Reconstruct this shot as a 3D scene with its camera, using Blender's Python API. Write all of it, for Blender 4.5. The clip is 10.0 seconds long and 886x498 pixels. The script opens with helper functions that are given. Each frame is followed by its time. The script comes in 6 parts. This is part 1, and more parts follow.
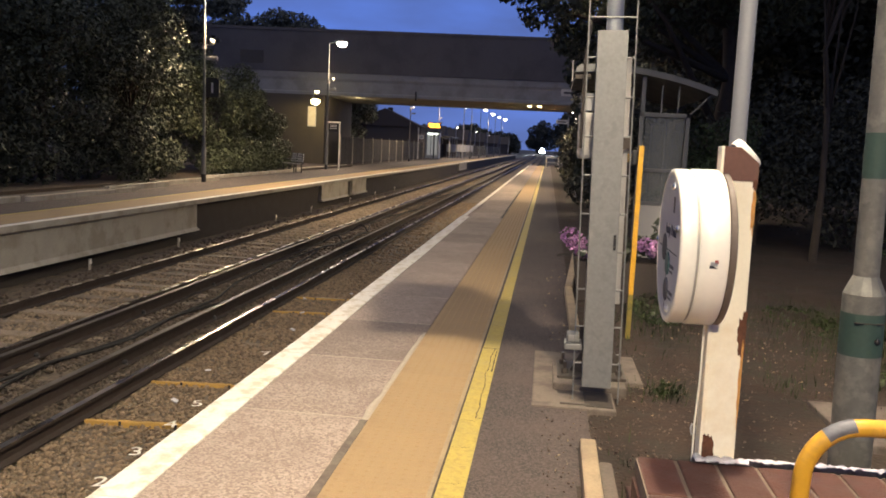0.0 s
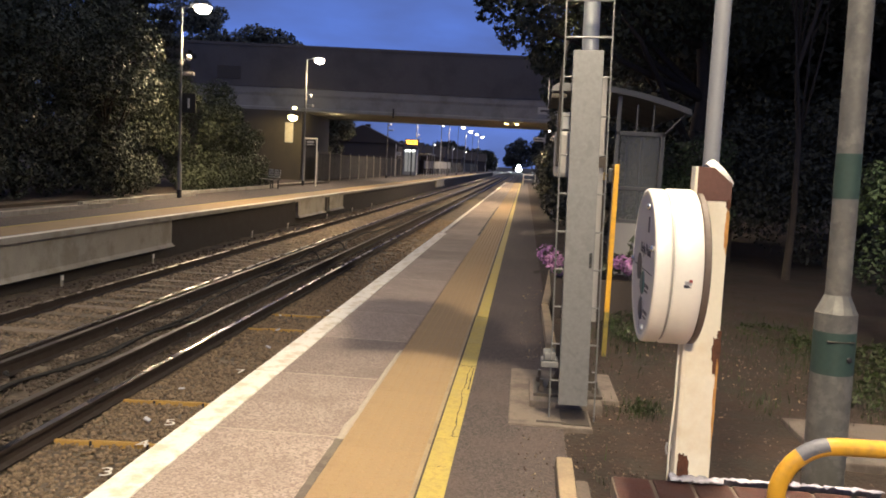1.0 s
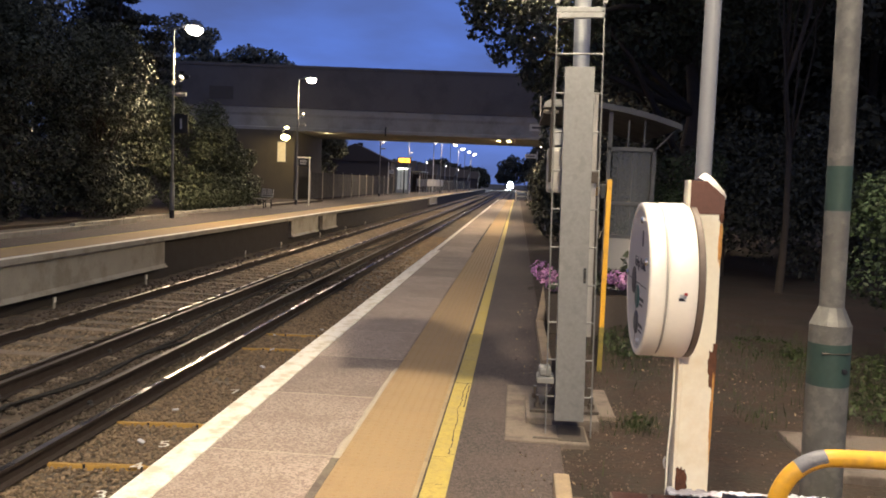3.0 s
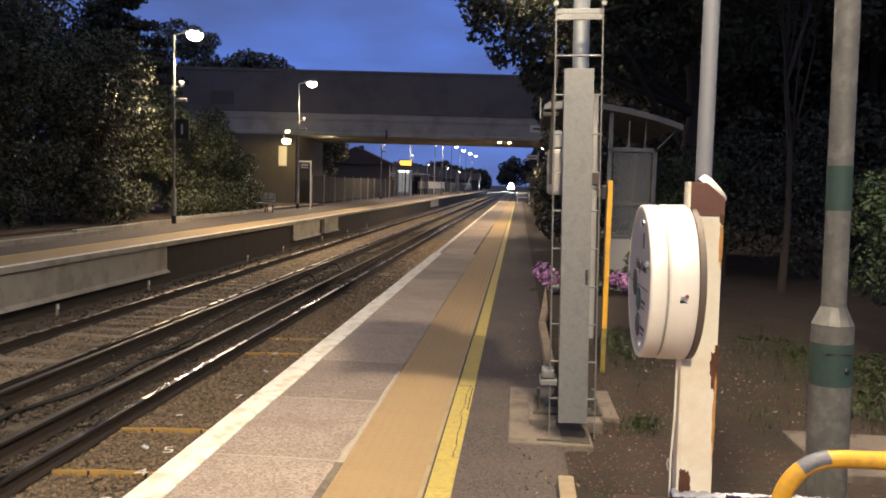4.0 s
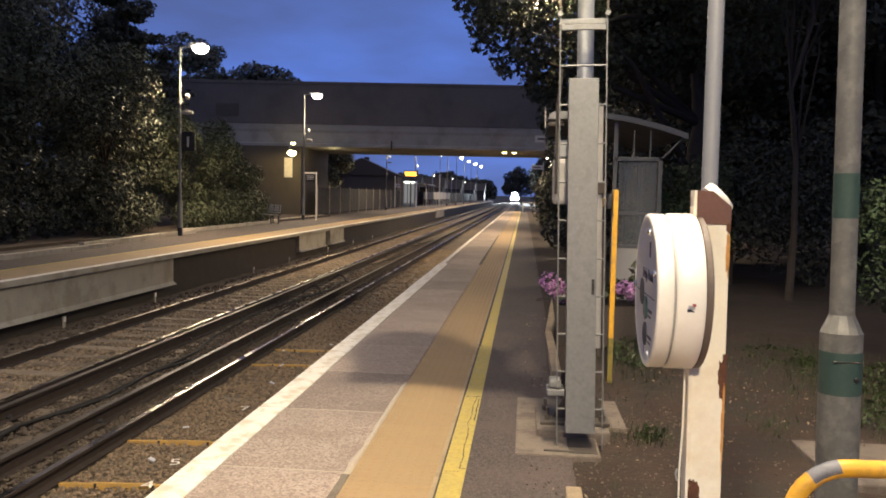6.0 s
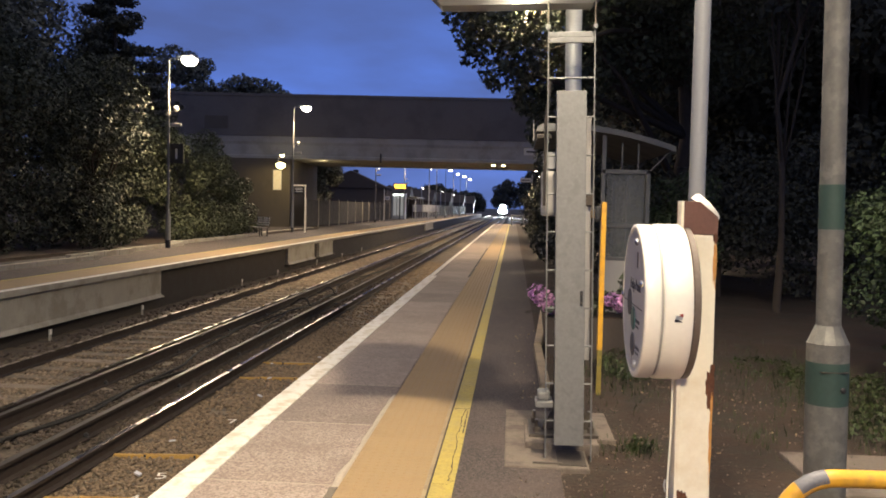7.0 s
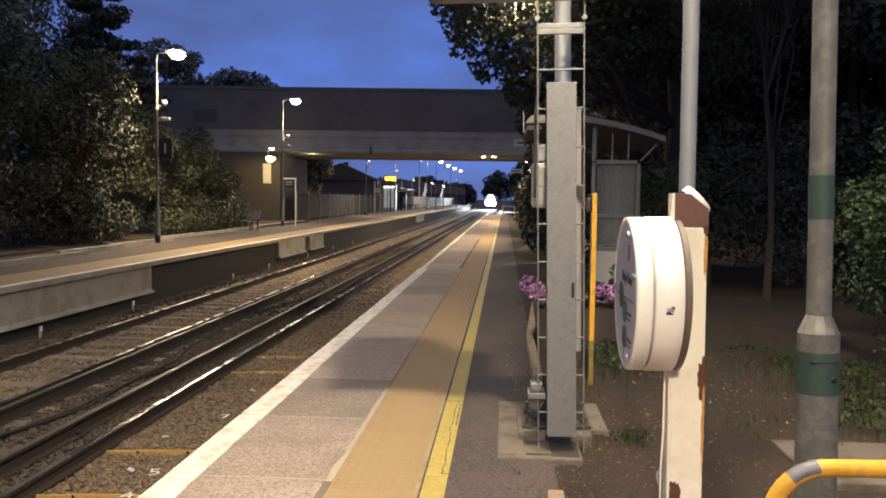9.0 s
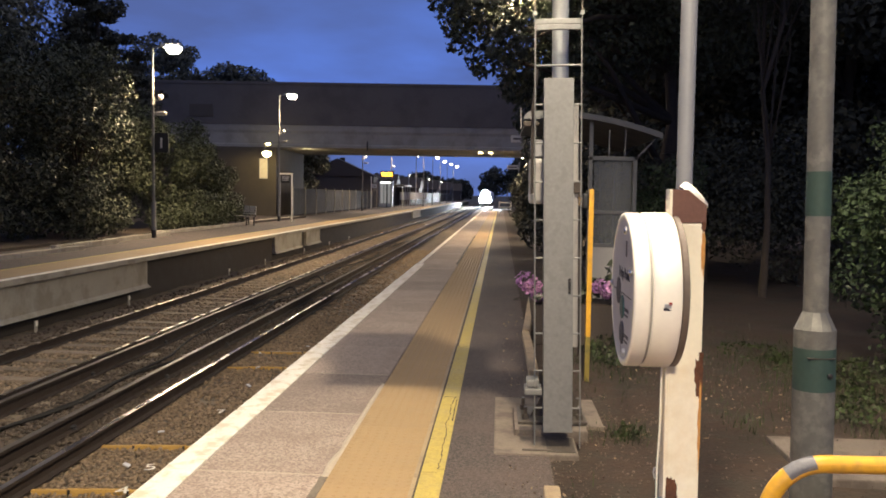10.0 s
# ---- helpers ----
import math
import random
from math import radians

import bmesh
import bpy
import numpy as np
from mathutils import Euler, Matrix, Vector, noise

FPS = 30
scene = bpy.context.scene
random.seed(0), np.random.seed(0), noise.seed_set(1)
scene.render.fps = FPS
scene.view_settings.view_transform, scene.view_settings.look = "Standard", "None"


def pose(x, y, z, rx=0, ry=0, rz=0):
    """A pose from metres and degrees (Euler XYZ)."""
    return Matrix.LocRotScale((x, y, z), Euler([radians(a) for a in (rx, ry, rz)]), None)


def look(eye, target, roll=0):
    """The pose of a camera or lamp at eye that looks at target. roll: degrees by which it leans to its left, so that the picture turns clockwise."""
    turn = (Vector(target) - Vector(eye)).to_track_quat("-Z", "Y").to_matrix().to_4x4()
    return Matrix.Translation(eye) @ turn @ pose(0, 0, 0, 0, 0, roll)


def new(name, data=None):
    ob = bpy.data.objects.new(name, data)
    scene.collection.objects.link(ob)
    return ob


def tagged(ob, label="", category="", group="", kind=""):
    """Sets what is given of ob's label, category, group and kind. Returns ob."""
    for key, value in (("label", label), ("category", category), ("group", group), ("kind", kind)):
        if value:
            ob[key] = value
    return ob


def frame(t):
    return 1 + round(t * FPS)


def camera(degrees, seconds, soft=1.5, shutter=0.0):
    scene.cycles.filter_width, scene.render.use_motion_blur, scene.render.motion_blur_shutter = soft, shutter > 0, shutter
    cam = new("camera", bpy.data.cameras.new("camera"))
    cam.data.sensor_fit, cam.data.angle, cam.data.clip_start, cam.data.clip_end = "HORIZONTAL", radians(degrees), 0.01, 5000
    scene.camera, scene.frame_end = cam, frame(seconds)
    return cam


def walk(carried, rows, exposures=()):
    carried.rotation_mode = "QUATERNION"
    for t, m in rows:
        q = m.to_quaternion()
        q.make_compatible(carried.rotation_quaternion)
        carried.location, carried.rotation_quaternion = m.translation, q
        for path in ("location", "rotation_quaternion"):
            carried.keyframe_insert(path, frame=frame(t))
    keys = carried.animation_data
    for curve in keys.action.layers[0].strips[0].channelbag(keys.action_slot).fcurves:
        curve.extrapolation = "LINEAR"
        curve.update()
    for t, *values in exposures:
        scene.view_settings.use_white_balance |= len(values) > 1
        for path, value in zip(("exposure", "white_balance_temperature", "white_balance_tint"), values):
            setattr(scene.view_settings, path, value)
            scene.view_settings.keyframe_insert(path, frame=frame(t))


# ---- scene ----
cam = camera(57.0, 10.0, soft=1.8)
PATH = [
    (0, (0.059, 0.031, 1.67), (-0.182, 2.001, 1.419), 2.6),
    (0.5, (0.059, 0.039, 1.668), (-0.149, 2.016, 1.455), 2.5),
    (1, (0.062, 0.038, 1.676), (-0.126, 2.018, 1.468), 2.9),
    (1.5, (0.056, 0.041, 1.669), (-0.112, 2.026, 1.486), 2.9),
    (2, (0.057, 0.047, 1.67), (-0.106, 2.033, 1.502), 2.8),
    (2.5, (0.058, 0.039, 1.67), (-0.111, 2.025, 1.504), 2.6),
    (4, (0.062, 0.033, 1.68), (-0.118, 2.019, 1.52), 1.6),
    (4.5, (0.067, 0.034, 1.676), (-0.118, 2.019, 1.518), 1.4),
    (5, (0.064, 0.033, 1.676), (-0.134, 2.017, 1.517), 1.4),
    (5.5, (0.06, 0.035, 1.681), (-0.139, 2.019, 1.528), 1.2),
    (7, (0.065, 0.039, 1.672), (-0.104, 2.029, 1.569), 1.3),
    (7.5, (0.064, 0.048, 1.684), (-0.079, 2.04, 1.572), 0.9),
    (8, (0.063, 0.044, 1.679), (-0.072, 2.036, 1.559), 0.8),
    (8.5, (0.064, 0.046, 1.685), (-0.077, 2.037, 1.555), 0.7),
    (9, (0.064, 0.043, 1.681), (-0.083, 2.033, 1.558), 0.7),
    (9.5, (0.062, 0.047, 1.682), (-0.084, 2.038, 1.556), 0.8),
    (10, (0.061, 0.048, 1.679), (-0.077, 2.039, 1.546), 0.9),
]
walk(cam, [(t, look(eye, target, roll)) for t, eye, target, roll in PATH])

# ---- world and lights ----
world = bpy.data.worlds.new("dusk_sky")
scene.world = world
world.use_nodes = True


def make_sky():
    nt = world.node_tree
    nt.nodes.clear()
    out = nt.nodes.new("ShaderNodeOutputWorld")
    bg = nt.nodes.new("ShaderNodeBackground")
    co = nt.nodes.new("ShaderNodeTexCoord")
    sep = nt.nodes.new("ShaderNodeSeparateXYZ")
    ramp = nt.nodes.new("ShaderNodeValToRGB")
    ns = nt.nodes.new("ShaderNodeTexNoise")
    cr = nt.nodes.new("ShaderNodeValToRGB")
    mix = nt.nodes.new("ShaderNodeMix")
    mp = nt.nodes.new("ShaderNodeMapping")
    mix.data_type = "RGBA"
    nt.links.new(co.outputs["Generated"], sep.inputs[0])
    nt.links.new(sep.outputs["Z"], ramp.inputs[0])
    ramp.color_ramp.elements[0].position = 0.0
    ramp.color_ramp.elements[0].color = (0.056, 0.088, 0.235, 1)
    ramp.color_ramp.elements[1].position = 0.35
    ramp.color_ramp.elements[1].color = (0.034, 0.047, 0.105, 1)
    e = ramp.color_ramp.elements.new(0.62)
    e.color = (0.21, 0.20, 0.205, 1)
    e = ramp.color_ramp.elements.new(0.12)
    e.color = (0.051, 0.101, 0.335, 1)
    nt.links.new(co.outputs["Generated"], mp.inputs[0])
    mp.inputs["Scale"].default_value = (2.2, 1.5, 7.0)
    nt.links.new(mp.outputs[0], ns.inputs["Vector"])
    ns.inputs["Scale"].default_value = 1.7
    ns.inputs["Detail"].default_value = 5
    ns.inputs["Roughness"].default_value = 0.5
    nt.links.new(ns.outputs[0], cr.inputs[0])
    cr.color_ramp.elements[0].position = 0.38
    cr.color_ramp.elements[0].color = (0, 0, 0, 1)
    cr.color_ramp.elements[1].position = 0.66
    cr.color_ramp.elements[1].color = (0.75, 0.75, 0.75, 1)
    nt.links.new(cr.outputs[0], mix.inputs["Factor"])
    nt.links.new(ramp.outputs[0], mix.inputs[6])
    mix.inputs[7].default_value = (0.036, 0.051, 0.125, 1)
    nt.links.new(mix.outputs[2], bg.inputs[0])
    bg.inputs[1].default_value = 2.4
    nt.links.new(bg.outputs[0], out.inputs[0])


make_sky()
WARM = (1.0, 0.76, 0.48)
COOL = (1.0, 0.84, 0.62)


def spot(name, eye, target, watts, colour, degrees=150, radius=0.12, blend=0.35):
    d = bpy.data.lights.new(name, "SPOT")
    d.energy, d.color, d.spot_size, d.spot_blend, d.shadow_soft_size = watts, colour, radians(degrees), blend, radius
    ob = new(name, d)
    ob.matrix_basis = look(eye, target)
    return ob


# lamp heads of both platforms: place of the lens, and the ground below it
NEAR_LAMP = (0.62, 3.22, 7.0)
BEHIND_LAMP = (0.3, -5.2, 6.8)
BEYOND_LAMP = (0.32, 15.2, 5.36)
FAR_LAMPS = [(-12.1, 28.0, 6.62), (-12.7, 46.5, 7.2), (-13.2, 78.0, 7.2), (-13.9, 104.0, 7.2)]
spot("lamp_light", NEAR_LAMP, (0.15, 4.1, 0), 3200, COOL, 128, 0.16, 0.45)
spot("lamp_light", BEHIND_LAMP, (-0.3, -4.4, 0), 4700, COOL, 144, 0.15, 0.15)
spot("lamp_light", BEYOND_LAMP, (-0.3, 15.8, 0), 480, WARM, 160, 0.12)
for lx, ly, lz in FAR_LAMPS:
    spot("lamp_light", (lx + 0.75, ly, lz - 0.27), (lx + 2.6, ly, 0), 3900, WARM, 160, 0.14, 0.5)
spot("wall_light", (-16.0, 55.5, 3.95), (-16.3, 57.2, 0), 260, (1.0, 0.74, 0.32), 170, 0.15)
# assumed lamps where the soffit shows pale reflections; they also light the platform
ASSUMED_SOFFIT_LAMPS = [(-1.5, 61.5, 4.86), (-0.75, 61.5, 4.86)]
for p in ASSUMED_SOFFIT_LAMPS:
    spot("added_soffit_light", (p[0], p[1], p[2] - 0.1), (p[0], p[1], 0), 1700, WARM, 172, 0.1)
# bare point light without a fitting, added to brighten the soffit's left end
d = bpy.data.lights.new("added_soffit_light", "POINT")
d.energy, d.color, d.shadow_soft_size = 55, (1.0, 0.78, 0.42), 0.12
new("added_soffit_light", d).location = (-14.2, 60.0, 4.7)
# assumed lamps added to light the far platform, one hidden behind the guard plate
ASSUMED_PLATFORM_LAMPS = [(2.75, 34.0, 5.6), (2.6, 82.0, 5.6)]
DISTANT_LAMPS = [(-10.9, 116.0, 7.4), (-10.7, 129.0, 7.5), (-10.5, 143.0, 7.5), (-10.1, 155.0, 7.5), (-9.7, 168.0, 7.5)]
for lx, ly, lz in (DISTANT_LAMPS[0], DISTANT_LAMPS[2], DISTANT_LAMPS[4]):
    spot("lamp_light", (lx + 0.75, ly, lz - 0.27), (lx + 1.6, ly, 0), 3200, WARM, 165, 0.14)
for lx, ly, lz in ASSUMED_PLATFORM_LAMPS:
    spot("lamp_light", (lx - 0.35, ly, lz - 0.27), (lx - 1.6, ly, 0), 4200, WARM, 165, 0.14)

# ---- materials ----


def material(name, colour, rough=0.7, metal=0.0, vary=0.25, scale=6.0, fine=60.0, bump=0.15, dirt=None, dirt_amount=0.0,
             dirt_scale=1.2, rnd=0.0, island=0.0, coat=0.0, spec=0.5):
    """A surface with variation at two scales, optional stains and differences from piece to piece."""
    m = bpy.data.materials.new(name)
    m.use_nodes = True
    nt = m.node_tree
    p = nt.nodes["Principled BSDF"]
    co = nt.nodes.new("ShaderNodeTexCoord")
    n1 = nt.nodes.new("ShaderNodeTexNoise")
    n2 = nt.nodes.new("ShaderNodeTexNoise")
    for n, s, d in ((n1, scale, 4), (n2, fine, 3)):
        nt.links.new(co.outputs["Object"], n.inputs["Vector"])
        n.inputs["Scale"].default_value, n.inputs["Detail"].default_value = s, d
    add = nt.nodes.new("ShaderNodeMath")
    add.operation = "ADD"
    nt.links.new(n1.outputs[0], add.inputs[0])
    nt.links.new(n2.outputs[0], add.inputs[1])
    rng = nt.nodes.new("ShaderNodeMapRange")
    nt.links.new(add.outputs[0], rng.inputs[0])
    rng.inputs[1].default_value, rng.inputs[2].default_value = 0.6, 1.4
    rng.inputs[3].default_value, rng.inputs[4].default_value = 1 - vary, 1 + vary
    value = rng.outputs[0]
    if rnd or island:
        src = nt.nodes.new("ShaderNodeObjectInfo") if rnd else nt.nodes.new("ShaderNodeNewGeometry")
        r2 = nt.nodes.new("ShaderNodeMapRange")
        nt.links.new(src.outputs["Random" if rnd else "Random Per Island"], r2.inputs[0])
        a = rnd or island
        r2.inputs[3].default_value, r2.inputs[4].default_value = 1 - a, 1 + a
        mu = nt.nodes.new("ShaderNodeMath")
        mu.operation = "MULTIPLY"
        nt.links.new(value, mu.inputs[0])
        nt.links.new(r2.outputs[0], mu.inputs[1])
        value = mu.outputs[0]
    vm = nt.nodes.new("ShaderNodeVectorMath")
    vm.operation = "SCALE"
    vm.inputs[0].default_value = colour[:3]
    nt.links.new(value, vm.inputs["Scale"])
    col = vm.outputs[0]
    if dirt:
        n3 = nt.nodes.new("ShaderNodeTexNoise")
        nt.links.new(co.outputs["Object"], n3.inputs["Vector"])
        n3.inputs["Scale"].default_value, n3.inputs["Detail"].default_value = dirt_scale, 6
        n3.inputs["Roughness"].default_value = 0.65
        ra = nt.nodes.new("ShaderNodeMapRange")
        nt.links.new(n3.outputs[0], ra.inputs[0])
        ra.inputs[1].default_value, ra.inputs[2].default_value = 0.48, 0.62
        ra.inputs[3].default_value, ra.inputs[4].default_value = 0, dirt_amount
        mx = nt.nodes.new("ShaderNodeMix")
        mx.data_type = "RGBA"
        nt.links.new(ra.outputs[0], mx.inputs["Factor"])
        nt.links.new(col, mx.inputs[6])
        mx.inputs[7].default_value = (*dirt[:3], 1)
        col = mx.outputs[2]
    nt.links.new(col, p.inputs["Base Color"])
    rr = nt.nodes.new("ShaderNodeMapRange")
    nt.links.new(n1.outputs[0], rr.inputs[0])
    rr.inputs[1].default_value, rr.inputs[2].default_value = 0.3, 0.7
    rr.inputs[3].default_value, rr.inputs[4].default_value = max(rough - 0.1, 0.03), min(rough + 0.1, 1)
    nt.links.new(rr.outputs[0], p.inputs["Roughness"])
    p.inputs["Metallic"].default_value = metal
    p.inputs["Coat Weight"].default_value = coat
    p.inputs["Specular IOR Level"].default_value = spec
    if bump:
        b = nt.nodes.new("ShaderNodeBump")
        b.inputs["Strength"].default_value = bump
        b.inputs["Distance"].default_value = 0.01
        nt.links.new(add.outputs[0], b.inputs["Height"])
        nt.links.new(b.outputs[0], p.inputs["Normal"])
    return m


def glow(name, colour, strength):
    m = bpy.data.materials.new(name)
    m.use_nodes = True
    p = m.node_tree.nodes["Principled BSDF"]
    p.inputs["Base Color"].default_value = (0.6, 0.6, 0.6, 1)
    p.inputs["Emission Color"].default_value = (*colour, 1)
    p.inputs["Emission Strength"].default_value = strength
    return m


def speckled(name, colour, dark, light, rough=0.85, grain=90.0, rnd=0.0, stain=(0.1, 0.09, 0.08)):
    """Asphalt and washed concrete: stones of different grey in a binder, with broad stains."""
    m = bpy.data.materials.new(name)
    m.use_nodes = True
    nt = m.node_tree
    p = nt.nodes["Principled BSDF"]
    co = nt.nodes.new("ShaderNodeNewGeometry")
    vo = nt.nodes.new("ShaderNodeTexVoronoi")
    vo.inputs["Scale"].default_value = grain
    nt.links.new(co.outputs["Position"], vo.inputs["Vector"])
    sep = nt.nodes.new("ShaderNodeSeparateColor")
    nt.links.new(vo.outputs["Color"], sep.inputs[0])
    cr = nt.nodes.new("ShaderNodeValToRGB")
    nt.links.new(sep.outputs[0], cr.inputs[0])
    cr.color_ramp.elements[0].color, cr.color_ramp.elements[0].position = (*dark, 1), 0.1
    cr.color_ramp.elements[1].color, cr.color_ramp.elements[1].position = (*light, 1), 0.95
    e = cr.color_ramp.elements.new(0.5)
    e.color = (*colour, 1)
    n3 = nt.nodes.new("ShaderNodeTexNoise")
    nt.links.new(co.outputs["Position"], n3.inputs["Vector"])
    n3.inputs["Scale"].default_value, n3.inputs["Detail"].default_value = 1.6, 7
    n3.inputs["Roughness"].default_value = 0.62
    ra = nt.nodes.new("ShaderNodeMapRange")
    nt.links.new(n3.outputs[0], ra.inputs[0])
    ra.inputs[1].default_value, ra.inputs[2].default_value = 0.45, 0.68
    ra.inputs[3].default_value, ra.inputs[4].default_value = 0, 0.55
    mx = nt.nodes.new("ShaderNodeMix")
    mx.data_type = "RGBA"
    nt.links.new(ra.outputs[0], mx.inputs["Factor"])
    nt.links.new(cr.outputs[0], mx.inputs[6])
    mx.inputs[7].default_value = (*stain, 1)
    col = mx.outputs[2]
    if rnd:
        oi = nt.nodes.new("ShaderNodeObjectInfo")
        r2 = nt.nodes.new("ShaderNodeMapRange")
        nt.links.new(oi.outputs["Random"], r2.inputs[0])
        r2.inputs[3].default_value, r2.inputs[4].default_value = 1 - rnd, 1 + rnd
        vm = nt.nodes.new("ShaderNodeVectorMath")
        vm.operation = "SCALE"
        nt.links.new(col, vm.inputs[0])
        nt.links.new(r2.outputs[0], vm.inputs["Scale"])
        col = vm.outputs[0]
    nt.links.new(col, p.inputs["Base Color"])
    p.inputs["Roughness"].default_value = rough
    b = nt.nodes.new("ShaderNodeBump")
    b.inputs["Strength"].default_value, b.inputs["Distance"].default_value = 0.35, 0.004
    nt.links.new(vo.outputs["Distance"], b.inputs["Height"])
    nt.links.new(b.outputs[0], p.inputs["Normal"])
    return m


def leafy(name, colour, rough=0.45):
    m = material(name, colour, rough, vary=0.3, scale=0.6, fine=3.0, bump=0, island=0.5, spec=0.25)
    return m


